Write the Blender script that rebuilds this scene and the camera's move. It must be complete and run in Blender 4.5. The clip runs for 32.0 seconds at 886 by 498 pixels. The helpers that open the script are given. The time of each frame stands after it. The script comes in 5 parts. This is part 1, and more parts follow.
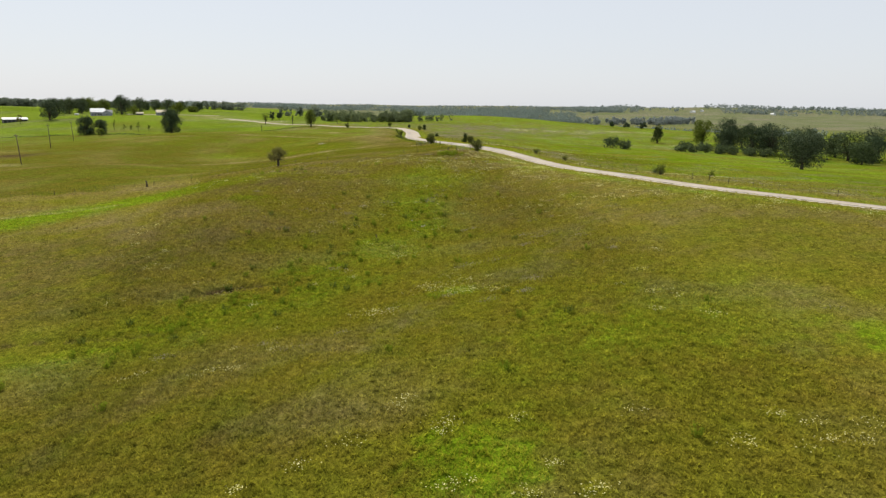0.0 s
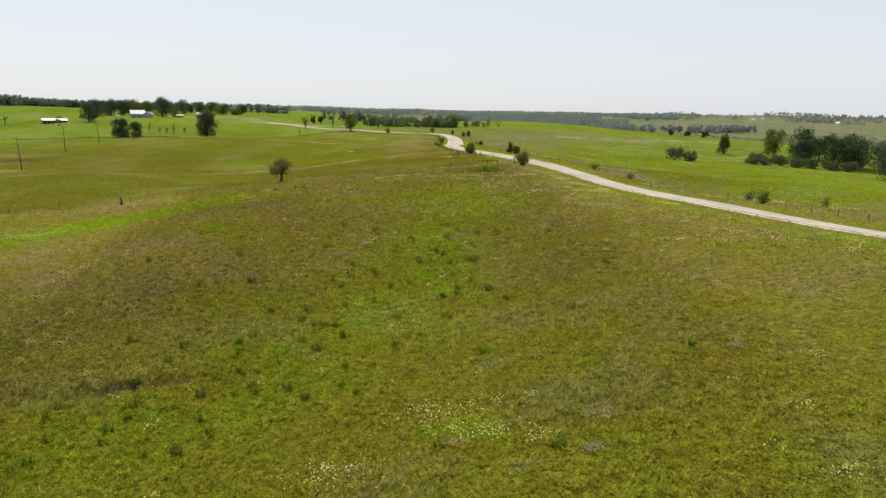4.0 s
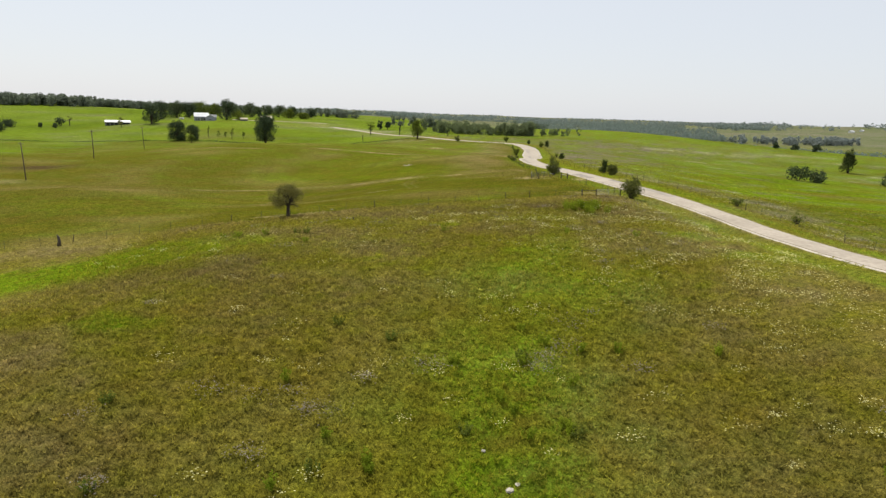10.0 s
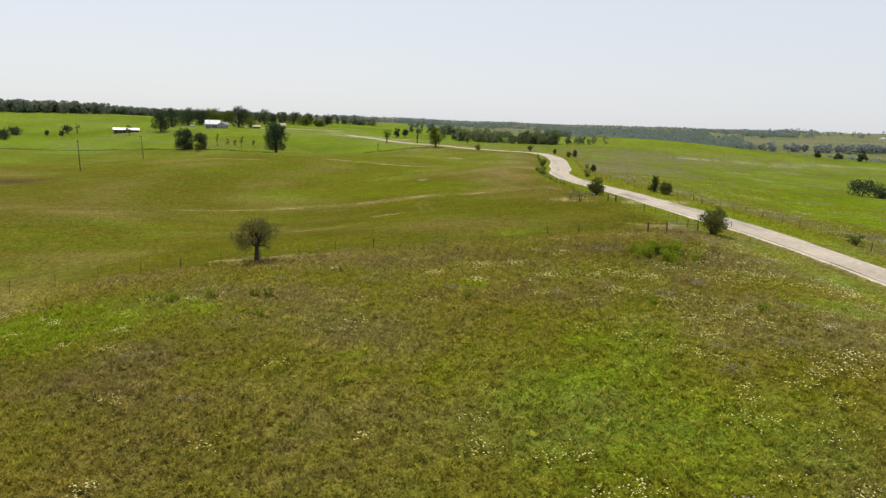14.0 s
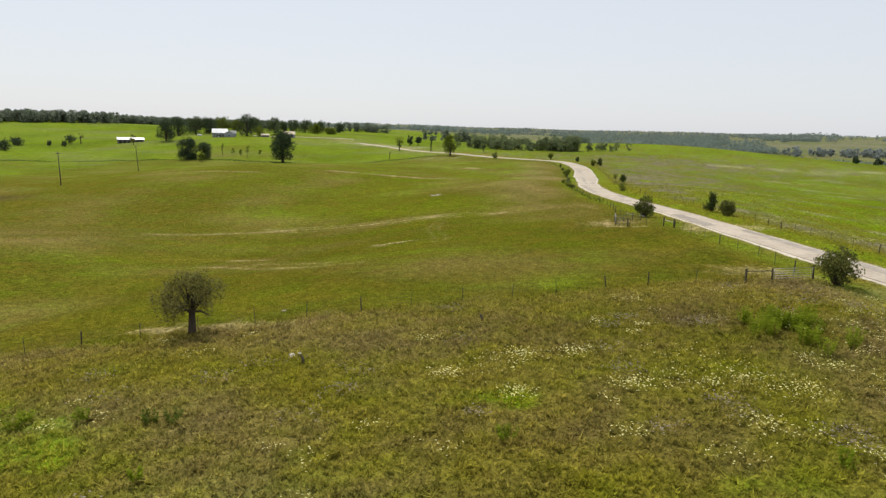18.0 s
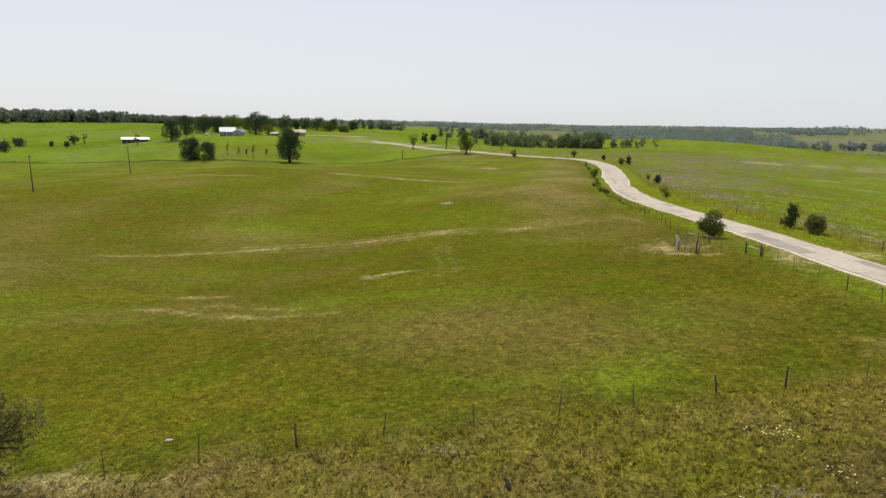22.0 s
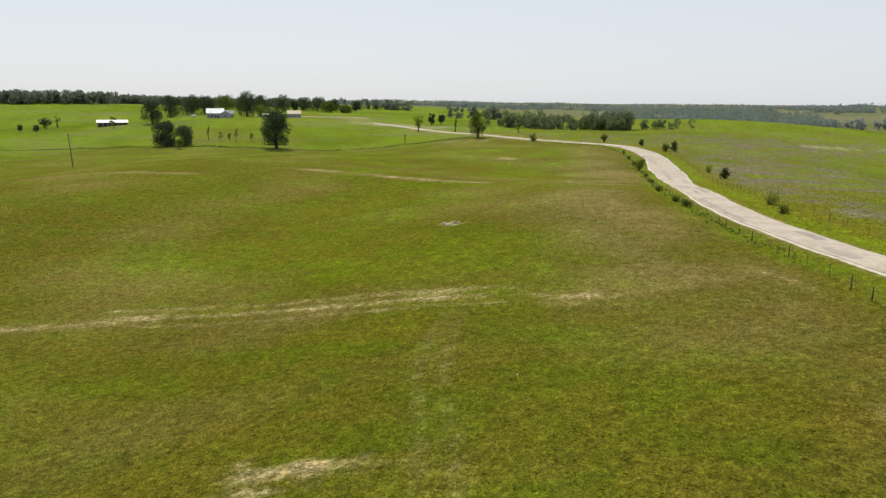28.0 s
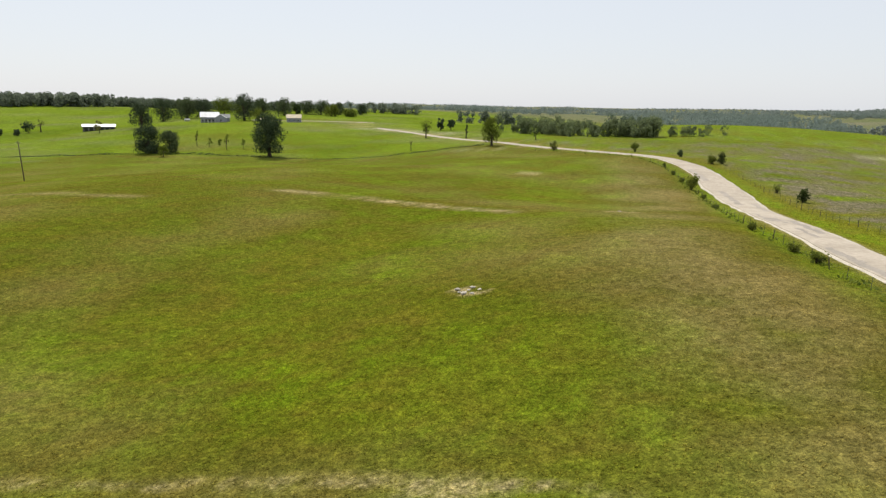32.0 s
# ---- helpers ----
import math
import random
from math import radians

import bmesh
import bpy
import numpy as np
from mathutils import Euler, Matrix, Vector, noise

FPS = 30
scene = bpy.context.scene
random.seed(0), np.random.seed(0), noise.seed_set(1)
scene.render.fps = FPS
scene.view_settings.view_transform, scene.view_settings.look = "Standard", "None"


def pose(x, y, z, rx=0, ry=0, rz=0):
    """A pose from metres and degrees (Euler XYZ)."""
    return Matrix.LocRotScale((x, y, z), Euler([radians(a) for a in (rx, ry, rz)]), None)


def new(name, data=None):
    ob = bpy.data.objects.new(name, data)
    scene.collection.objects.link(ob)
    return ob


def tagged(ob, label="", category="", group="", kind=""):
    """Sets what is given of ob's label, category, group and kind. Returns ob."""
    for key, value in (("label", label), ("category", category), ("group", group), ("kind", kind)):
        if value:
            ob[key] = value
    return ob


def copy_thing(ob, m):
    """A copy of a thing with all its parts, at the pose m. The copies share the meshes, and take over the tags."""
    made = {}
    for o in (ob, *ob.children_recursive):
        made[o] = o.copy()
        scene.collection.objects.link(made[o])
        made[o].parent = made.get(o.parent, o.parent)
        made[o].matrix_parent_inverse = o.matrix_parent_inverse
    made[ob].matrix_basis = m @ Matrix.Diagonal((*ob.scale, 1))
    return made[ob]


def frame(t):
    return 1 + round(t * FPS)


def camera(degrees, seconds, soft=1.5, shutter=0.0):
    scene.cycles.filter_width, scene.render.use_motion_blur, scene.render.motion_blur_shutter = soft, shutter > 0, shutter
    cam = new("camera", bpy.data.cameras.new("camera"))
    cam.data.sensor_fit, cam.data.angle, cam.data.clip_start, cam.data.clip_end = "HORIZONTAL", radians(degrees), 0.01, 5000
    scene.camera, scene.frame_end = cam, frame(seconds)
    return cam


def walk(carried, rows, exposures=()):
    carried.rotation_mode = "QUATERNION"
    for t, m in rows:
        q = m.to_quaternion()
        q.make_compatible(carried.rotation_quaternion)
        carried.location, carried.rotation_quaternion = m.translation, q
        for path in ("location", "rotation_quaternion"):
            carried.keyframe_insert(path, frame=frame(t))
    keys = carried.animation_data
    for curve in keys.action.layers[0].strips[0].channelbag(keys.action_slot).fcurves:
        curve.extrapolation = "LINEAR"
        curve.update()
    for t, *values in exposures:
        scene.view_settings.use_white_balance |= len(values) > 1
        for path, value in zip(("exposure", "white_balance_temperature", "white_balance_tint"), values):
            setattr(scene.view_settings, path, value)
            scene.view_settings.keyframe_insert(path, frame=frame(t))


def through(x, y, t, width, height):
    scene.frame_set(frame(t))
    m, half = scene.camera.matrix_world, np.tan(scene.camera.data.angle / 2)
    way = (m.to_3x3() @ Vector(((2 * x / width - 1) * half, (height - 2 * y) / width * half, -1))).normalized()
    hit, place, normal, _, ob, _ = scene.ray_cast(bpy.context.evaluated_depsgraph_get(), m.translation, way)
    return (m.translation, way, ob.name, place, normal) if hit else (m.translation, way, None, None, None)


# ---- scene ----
cam = camera(64.3, 32.0, 1.35)
METRES, EYE, TILT, LEAN, TURN = 250.0, 20.0, -11.6, -0.5, 0.0
ROWS = [
    (0.0, 0.0, 0.0, 0.0, 0.0, 0.0, -0.0),
    (0.5, 0.0021, 0.0165, 0.0032, 0.61, 0.07, -0.15),
    (1.0, 0.004, 0.0327, 0.0065, 1.22, 0.14, -0.33),
    (1.5, 0.0056, 0.0492, 0.0098, 1.83, 0.2, -0.53),
    (2.0, 0.007, 0.0657, 0.0133, 2.35, 0.24, -0.72),
    (2.5, 0.0081, 0.0823, 0.0166, 2.76, 0.31, -0.87),
    (4.5, 0.0096, 0.1494, 0.0302, 4.31, 0.35, -1.54),
    (5.0, 0.0092, 0.1662, 0.0336, 5.01, 0.35, -1.79),
    (5.5, 0.0087, 0.1828, 0.037, 5.7, 0.31, -2.0),
    (6.0, 0.0079, 0.199, 0.0404, 6.32, 0.27, -2.2),
    (6.5, 0.0068, 0.2149, 0.0437, 6.88, 0.27, -2.38),
    (7.0, 0.0054, 0.2309, 0.047, 7.39, 0.3, -2.56),
    (7.5, 0.0039, 0.2464, 0.0502, 7.9, 0.34, -2.74),
    (8.0, 0.0022, 0.2615, 0.0533, 8.39, 0.38, -2.91),
    (8.5, 0.0003, 0.2765, 0.0565, 8.77, 0.42, -3.05),
    (9.0, -0.0015, 0.2912, 0.0597, 9.05, 0.46, -3.16),
    (9.5, -0.0035, 0.3057, 0.0629, 9.27, 0.53, -3.22),
    (10.0, -0.0056, 0.3202, 0.0659, 9.49, 0.6, -3.26),
    (10.5, -0.0079, 0.3343, 0.069, 9.72, 0.69, -3.3),
    (11.0, -0.0103, 0.3481, 0.072, 9.96, 0.78, -3.37),
    (11.5, -0.013, 0.3617, 0.075, 10.19, 0.84, -3.43),
    (12.0, -0.0157, 0.3753, 0.0778, 10.37, 0.9, -3.47),
    (12.5, -0.0183, 0.3889, 0.0808, 10.54, 0.98, -3.49),
    (13.0, -0.0211, 0.4024, 0.0838, 10.69, 1.0, -3.52),
    (13.5, -0.0239, 0.4157, 0.0866, 10.84, 1.02, -3.51),
    (14.0, -0.0265, 0.4288, 0.0893, 11.01, 1.05, -3.52),
    (14.5, -0.029, 0.4416, 0.092, 11.16, 1.11, -3.5),
    (16.5, -0.0402, 0.4894, 0.1023, 11.61, 1.33, -3.38),
    (17.0, -0.0425, 0.5015, 0.1048, 11.76, 1.42, -3.32),
    (17.5, -0.0447, 0.5132, 0.1074, 12.0, 1.5, -3.32),
    (18.0, -0.0468, 0.5244, 0.1097, 12.25, 1.5, -3.32),
    (18.5, -0.0489, 0.5357, 0.112, 12.51, 1.56, -3.3),
    (19.0, -0.051, 0.5471, 0.1144, 12.78, 1.6, -3.29),
    (19.5, -0.0532, 0.5587, 0.1169, 13.0, 1.61, -3.27),
    (20.0, -0.0553, 0.5708, 0.1194, 13.19, 1.58, -3.25),
    (20.5, -0.0576, 0.5832, 0.122, 13.33, 1.5, -3.22),
    (21.0, -0.06, 0.5961, 0.1247, 13.46, 1.38, -3.16),
    (21.5, -0.0624, 0.6096, 0.1275, 13.58, 1.28, -3.14),
    (22.0, -0.0651, 0.6235, 0.1304, 13.71, 1.14, -3.11),
    (22.5, -0.0678, 0.6378, 0.1335, 13.85, 0.99, -3.09),
    (23.0, -0.0708, 0.6526, 0.1366, 13.93, 0.82, -3.08),
    (23.5, -0.0741, 0.668, 0.1399, 13.99, 0.66, -3.04),
    (24.0, -0.0775, 0.684, 0.1432, 14.05, 0.49, -3.03),
    (24.5, -0.081, 0.7006, 0.1467, 14.11, 0.33, -3.02),
    (25.0, -0.0847, 0.7176, 0.1502, 14.19, 0.16, -3.02),
    (25.5, -0.0884, 0.7348, 0.1538, 14.29, -0.01, -3.01),
    (27.5, -0.1064, 0.8079, 0.1683, 14.57, -0.51, -2.97),
    (28.0, -0.1106, 0.8257, 0.172, 14.63, -0.52, -2.98),
    (28.5, -0.1149, 0.8432, 0.1756, 14.77, -0.51, -3.0),
    (29.0, -0.1192, 0.8606, 0.1793, 14.89, -0.48, -3.03),
    (29.5, -0.1239, 0.8779, 0.1829, 14.92, -0.46, -3.06),
    (30.0, -0.1288, 0.8952, 0.1866, 15.0, -0.44, -3.1),
    (30.5, -0.1337, 0.9114, 0.1899, 15.04, -0.39, -3.15),
    (31.0, -0.1391, 0.9285, 0.1934, 15.09, -0.37, -3.2),
    (31.5, -0.1444, 0.9454, 0.1969, 15.2, -0.31, -3.25),
    (32.0, -0.1495, 0.962, 0.2004, 15.32, -0.26, -3.3),
]
walk(cam, [(t, pose(0, 0, EYE, TILT, LEAN, TURN) @ pose(METRES * x, METRES * y, METRES * z, 90 + pitch, roll, yaw)) for t, x, y, z, yaw, pitch, roll in ROWS],
     [(0.0, -0.04), (4.5, 0.0), (8.5, 0.0), (12.0, -0.05), (18.0, -0.05), (24.0, -0.08), (28.0, -0.08), (30.5, -0.03), (32.0, 0.0)])

# ---- sky and sun ----
SUN_UP, SUN_TURN = radians(56), radians(-38)  # turn: clockwise from ahead (+y)
world = bpy.data.worlds.new("world")
scene.world = world
world.use_nodes = True
wn = world.node_tree.nodes
sky = wn.new("ShaderNodeTexSky")
sky.sky_type, sky.sun_disc = "NISHITA", False
sky.sun_elevation, sky.sun_rotation = SUN_UP, SUN_TURN
sky.altitude, sky.air_density, sky.dust_density, sky.ozone_density = 200, 1.0, 1.2, 1.0
wn["Background"].inputs["Strength"].default_value = 0.13
haze = wn.new("ShaderNodeMix")  # summer haze over the whole sky
haze.data_type = "RGBA"
haze.inputs[0].default_value = 0.82
haze.inputs[7].default_value = (6.08, 6.3, 6.7, 1)
world.node_tree.links.new(sky.outputs[0], haze.inputs[6])
world.node_tree.links.new(haze.outputs[2], wn["Background"].inputs["Color"])
sun = new("sun", bpy.data.lights.new("sun", "SUN"))
sun.data.energy, sun.data.angle, sun.data.color = 4.0, radians(0.6), (1.0, 0.95, 0.86)
to_sun = Vector((math.sin(SUN_TURN) * math.cos(SUN_UP), math.cos(SUN_TURN) * math.cos(SUN_UP), math.sin(SUN_UP)))
sun.rotation_euler = to_sun.to_track_quat("Z", "Y").to_euler()
sun.location = (0, 0, 300)


# ---- materials ----
def material(name, rough=0.8, metal=0.0, spec=0.3):
    m = bpy.data.materials.new(name)
    m.use_nodes = True
    b = m.node_tree.nodes["Principled BSDF"]
    b.inputs["Roughness"].default_value = rough
    b.inputs["Metallic"].default_value = metal
    b.inputs["Specular IOR Level"].default_value = spec
    return m, m.node_tree.nodes, m.node_tree.links, b


def noise_node(nodes, links, scale, detail=4.0, rough=0.55, vector=None, kind="Fac"):
    n = nodes.new("ShaderNodeTexNoise")
    n.inputs["Scale"].default_value, n.inputs["Detail"].default_value, n.inputs["Roughness"].default_value = scale, detail, rough
    if vector is not None:
        links.new(vector, n.inputs["Vector"])
    return n.outputs[kind]


def ramp(nodes, links, fac, stops):
    r = nodes.new("ShaderNodeValToRGB")
    el = r.color_ramp.elements
    while len(el) < len(stops):
        el.new(0.5)
    for e, (p, c) in zip(el, stops):
        e.position, e.color = p, (*c, 1)
    links.new(fac, r.inputs[0])
    return r.outputs[0]


def mix(nodes, links, fac, a, b, blend="MIX"):
    n = nodes.new("ShaderNodeMix")
    n.data_type, n.blend_type = "RGBA", blend
    for sock, v in ((n.inputs[0], fac), (n.inputs[6], a), (n.inputs[7], b)):
        if isinstance(v, (int, float)):
            sock.default_value = v
        elif isinstance(v, tuple):
            sock.default_value = (*v, 1)
        else:
            links.new(v, sock)
    return n.outputs[2]


def maths(nodes, links, op, a, b=None, clamp=False):
    n = nodes.new("ShaderNodeMath")
    n.operation, n.use_clamp = op, clamp
    for sock, v in zip(n.inputs, (a, b)):
        if v is None:
            continue
        if isinstance(v, (int, float)):
            sock.default_value = v
        else:
            links.new(v, sock)
    return n.outputs[0]


def bump(nodes, links, bsdf, height, strength=0.4, distance=0.05):
    n = nodes.new("ShaderNodeBump")
    n.inputs["Strength"].default_value, n.inputs["Distance"].default_value = strength, distance
    links.new(height, n.inputs["Height"])
    links.new(n.outputs[0], bsdf.inputs["Normal"])


def attr(nodes, name):
    n = nodes.new("ShaderNodeAttribute")
    n.attribute_name = name
    return n.outputs["Fac"]


def grass_colours(nodes, links, pos, blades):
    """The colour of grass by the zones of the land, with patches, streaks and tufts."""
    big = noise_node(nodes, links, 0.035, 5, 0.6, pos)
    mid = noise_node(nodes, links, 0.22, 5, 0.62, pos)
    fine = noise_node(nodes, links, 1.9, 5, 0.7, pos)
    huge = noise_node(nodes, links, 0.009, 3, 0.5, pos)
    clot = noise_node(nodes, links, 0.75, 4, 0.65, pos)
    base = ramp(nodes, links, big, [(0.3, (0.208, 0.166, 0.025)), (0.5, (0.197, 0.180, 0.020)), (0.68, (0.180, 0.192, 0.017))])
    base = mix(nodes, links, 0.42, base, ramp(nodes, links, mid, [(0.32, (0.205, 0.166, 0.026)), (0.5, (0.184, 0.180, 0.018)), (0.7, (0.150, 0.190, 0.015))]))
    lush = ramp(nodes, links, mid, [(0.3, (0.174, 0.224, 0.011)), (0.7, (0.224, 0.280, 0.015))])
    lush = mix(nodes, links, 0.75, lush, ramp(nodes, links, maths(nodes, links, "ADD", maths(nodes, links, "MULTIPLY", huge, 0.6), maths(nodes, links, "MULTIPLY", big, 0.4)), [(0.40, (0.66, 0.68, 0.8)), (0.5, (1.0, 1.0, 1.2)), (0.60, (1.2, 1.12, 2.2))]), "MULTIPLY")
    if blades:
        lush = mix(nodes, links, 1.0, lush, (1.12, 0.93, 1.35), "MULTIPLY")
    else:
        lush = mix(nodes, links, 1.0, lush, (0.86, 1.0, 0.76), "MULTIPLY")
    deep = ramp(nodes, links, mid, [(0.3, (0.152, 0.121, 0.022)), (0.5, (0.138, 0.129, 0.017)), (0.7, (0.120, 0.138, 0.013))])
    dry = ramp(nodes, links, mid, [(0.3, (0.300, 0.222, 0.092)), (0.7, (0.262, 0.212, 0.066))])
    bare = ramp(nodes, links, fine, [(0.3, (0.33, 0.255, 0.118)), (0.65, (0.56, 0.455, 0.262))])
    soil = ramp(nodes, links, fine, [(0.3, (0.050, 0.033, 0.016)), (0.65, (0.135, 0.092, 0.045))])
    forb = ramp(nodes, links, clot, [(0.3, (0.152, 0.140, 0.060)), (0.65, (0.245, 0.212, 0.158))])
    bloom = ramp(nodes, links, fine, [(0.35, (0.16, 0.19, 0.06)), (0.62, (0.46, 0.45, 0.27))])
    # mottled sage of the far fields, with distance haze painted into the colour
    sage_haze = ramp(nodes, links, huge, [(0.35, (0.150, 0.175, 0.085)), (0.5, (0.185, 0.195, 0.115)), (0.65, (0.215, 0.205, 0.150))])
    brk = maths(nodes, links, "SUBTRACT", maths(nodes, links, "MULTIPLY", mid, 1.6), 0.8)
    brkf = maths(nodes, links, "SUBTRACT", maths(nodes, links, "MULTIPLY", fine, 1.6), 0.8)
    col = base
    for key, c, k in (("deep", deep, brk), ("dry", dry, brk), ("lush", lush, brk), ("forb", forb, brkf), ("sage_haze", sage_haze, brk), ("bloom", bloom, brkf), ("bare", bare, brkf), ("soil", soil, brkf)):
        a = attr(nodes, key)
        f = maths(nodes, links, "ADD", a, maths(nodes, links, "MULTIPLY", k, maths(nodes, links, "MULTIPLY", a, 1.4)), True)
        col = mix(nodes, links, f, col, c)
    col = mix(nodes, links, 0.85, col, ramp(nodes, links, clot, [(0.32, (0.78, 0.80, 0.78)), (0.5, (1.02, 1.02, 1.0)), (0.68, (1.24, 1.22, 1.14))]), "MULTIPLY")
    if blades:
        geo = nodes.new("ShaderNodeNewGeometry")
        col = mix(nodes, links, 1.0, col, ramp(nodes, links, attr(nodes, "tone"), [(0.0, (0.80, 0.82, 0.76)), (0.45, (1.70, 1.70, 1.58)), (1.0, (2.55, 2.52, 2.25))]), "MULTIPLY")
        col = mix(nodes, links, 0.8, col, ramp(nodes, links, geo.outputs["Random Per Island"], [(0.0, (0.72, 0.72, 0.72)), (0.6, (1.10, 1.10, 1.08)), (1.0, (1.42, 1.40, 1.3))]), "MULTIPLY")
    else:
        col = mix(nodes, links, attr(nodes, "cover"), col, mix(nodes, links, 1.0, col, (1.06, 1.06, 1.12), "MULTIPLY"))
        vor = nodes.new("ShaderNodeTexVoronoi")
        vor.inputs["Scale"].default_value = 4.2
        links.new(pos, vor.inputs["Vector"])
        col = mix(nodes, links, 0.8, col, ramp(nodes, links, vor.outputs["Color"], [(0.1, (0.72, 0.72, 0.7)), (0.5, (1.0, 1.0, 1.0)), (0.9, (1.32, 1.3, 1.2))]), "MULTIPLY")
        grit = noise_node(nodes, links, 7.5, 6, 0.75, pos)
        col = mix(nodes, links, 1.0, col, ramp(nodes, links, grit, [(0.34, (0.42, 0.42, 0.38)), (0.5, (0.88, 0.88, 0.86)), (0.66, (1.42, 1.38, 1.25))]), "MULTIPLY")
        col = mix(nodes, links, 0.9, col, ramp(nodes, links, fine, [(0.30, (0.56, 0.56, 0.52)), (0.5, (1.03, 1.03, 1.03)), (0.70, (1.5, 1.46, 1.32))]), "MULTIPLY")
    col = mix(nodes, links, 1.0, col, (0.78, 0.795, 0.77), "MULTIPLY")
    return col, mid, fine


def ground_material(name, blades, through=0.4):
    m, nodes, links, b = material(name, 1.0, 0, 0.0)
    pos = nodes.new("ShaderNodeNewGeometry").outputs["Position"]
    col, mid, fine = grass_colours(nodes, links, pos, blades)
    links.new(col, b.inputs["Base Color"])
    if blades:
        tr = nodes.new("ShaderNodeBsdfTranslucent")
        links.new(col, tr.inputs[0])
        ms = nodes.new("ShaderNodeMixShader")
        ms.inputs[0].default_value = through
        links.new(b.outputs[0], ms.inputs[1])
        links.new(tr.outputs[0], ms.inputs[2])
        links.new(ms.outputs[0], nodes["Material Output"].inputs[0])
    else:
        h = maths(nodes, links, "ADD", maths(nodes, links, "MULTIPLY", fine, 0.7), mid)
        h = maths(nodes, links, "ADD", h, maths(nodes, links, "MULTIPLY", noise_node(nodes, links, 6.0, 4, 0.7, pos), 0.25))
        bump(nodes, links, b, h, 0.9, 0.5)
    return m


def leaf_material(name, dark, light, through=0.3):
    m, nodes, links, b = material(name, 0.9, 0, 0.0)
    geo = nodes.new("ShaderNodeNewGeometry")
    info = nodes.new("ShaderNodeObjectInfo")
    col = ramp(nodes, links, geo.outputs["Random Per Island"], [(0.0, dark), (1.0, light)])
    col = mix(nodes, links, 0.5, col, ramp(nodes, links, info.outputs["Random"], [(0.0, (0.75, 0.85, 0.7)), (1.0, (1.2, 1.12, 1.1))]), "MULTIPLY")
    pat = noise_node(nodes, links, 0.6, 3, 0.5, geo.outputs["Position"])
    col = mix(nodes, links, 0.6, col, ramp(nodes, links, pat, [(0.3, (0.6, 0.65, 0.6)), (0.7, (1.3, 1.3, 1.15))]), "MULTIPLY")
    links.new(col, b.inputs["Base Color"])
    tr = nodes.new("ShaderNodeBsdfTranslucent")
    links.new(col, tr.inputs[0])
    ms = nodes.new("ShaderNodeMixShader")
    ms.inputs[0].default_value = through
    links.new(b.outputs[0], ms.inputs[1])
    links.new(tr.outputs[0], ms.inputs[2])
    links.new(ms.outputs[0], nodes["Material Output"].inputs[0])
    return m


def grained(name, dark, light, scale, rough=0.8, relief=0.3, distance=0.01, stretch=(1, 1, 1), metal=0.0, second=0.0):
    """A surface of two tones in a noise of its own size, with a coarse stain over it."""
    m, nodes, links, b = material(name, rough, metal)
    tex = nodes.new("ShaderNodeTexCoord")
    mp = nodes.new("ShaderNodeMapping")
    mp.inputs["Scale"].default_value = stretch
    links.new(tex.outputs["Object"], mp.inputs[0])
    n = noise_node(nodes, links, scale, 6, 0.65, mp.outputs[0])
    col = ramp(nodes, links, n, [(0.3, dark), (0.7, light)])
    st = noise_node(nodes, links, scale * 0.13, 3, 0.6, mp.outputs[0])
    col = mix(nodes, links, 0.6, col, ramp(nodes, links, st, [(0.3, (0.7, 0.69, 0.66)), (0.6, (1.08, 1.08, 1.08))]), "MULTIPLY")
    info = nodes.new("ShaderNodeObjectInfo")
    col = mix(nodes, links, 0.5, col, ramp(nodes, links, info.outputs["Random"], [(0, (0.75, 0.75, 0.75)), (1, (1.2, 1.2, 1.2))]), "MULTIPLY")
    links.new(col, b.inputs["Base Color"])
    bump(nodes, links, b, n, relief, distance)
    return m


M_GROUND = ground_material("meadow_ground", False)
M_BLADE = ground_material("grass_blades", True)
M_CLUMP = ground_material("grass_clumps", True, 0.42)
M_ASPHALT = grained("weathered_asphalt", (0.375, 0.318, 0.250), (0.535, 0.462, 0.365), 1.6, 0.9, 0.2, 0.01)
M_PATCH = grained("asphalt_patch", (0.250, 0.218, 0.182), (0.36, 0.318, 0.265), 3.0, 0.9, 0.2, 0.01)
M_GRAVEL = grained("limestone_gravel", (0.33, 0.29, 0.22), (0.58, 0.53, 0.44), 6.0, 0.95, 0.6, 0.03)
M_STONE = grained("field_stone", (0.36, 0.325, 0.27), (0.60, 0.55, 0.46), 5.0, 0.95, 0.7, 0.03)
M_BARK = grained("bark", (0.032, 0.024, 0.016), (0.090, 0.070, 0.048), 7, 0.95, 0.8, 0.03, (1, 1, 0.25))
M_POST = grained("weathered_post", (0.045, 0.035, 0.027), (0.125, 0.102, 0.08), 14, 0.9, 0.5, 0.01, (1, 1, 0.15))
M_POLE = grained("creosoted_pole", (0.06, 0.045, 0.035), (0.15, 0.12, 0.09), 9, 0.9, 0.4, 0.01, (1, 1, 0.1))
M_STEEL = grained("galvanised_steel", (0.30, 0.30, 0.29), (0.50, 0.50, 0.48), 12, 0.5, 0.1, 0.004, metal=0.6)
M_TPOST = grained("green_steel_post", (0.05, 0.07, 0.05), (0.10, 0.11, 0.08), 12, 0.7, 0.1, 0.004)
M_PIPE = grained("pale_pipe", (0.42, 0.40, 0.36), (0.62, 0.60, 0.55), 8, 0.6, 0.1, 0.004)
M_ROOF = grained("white_metal_roof", (0.70, 0.70, 0.70), (0.85, 0.85, 0.85), 3, 0.45, 0.05, 0.004)
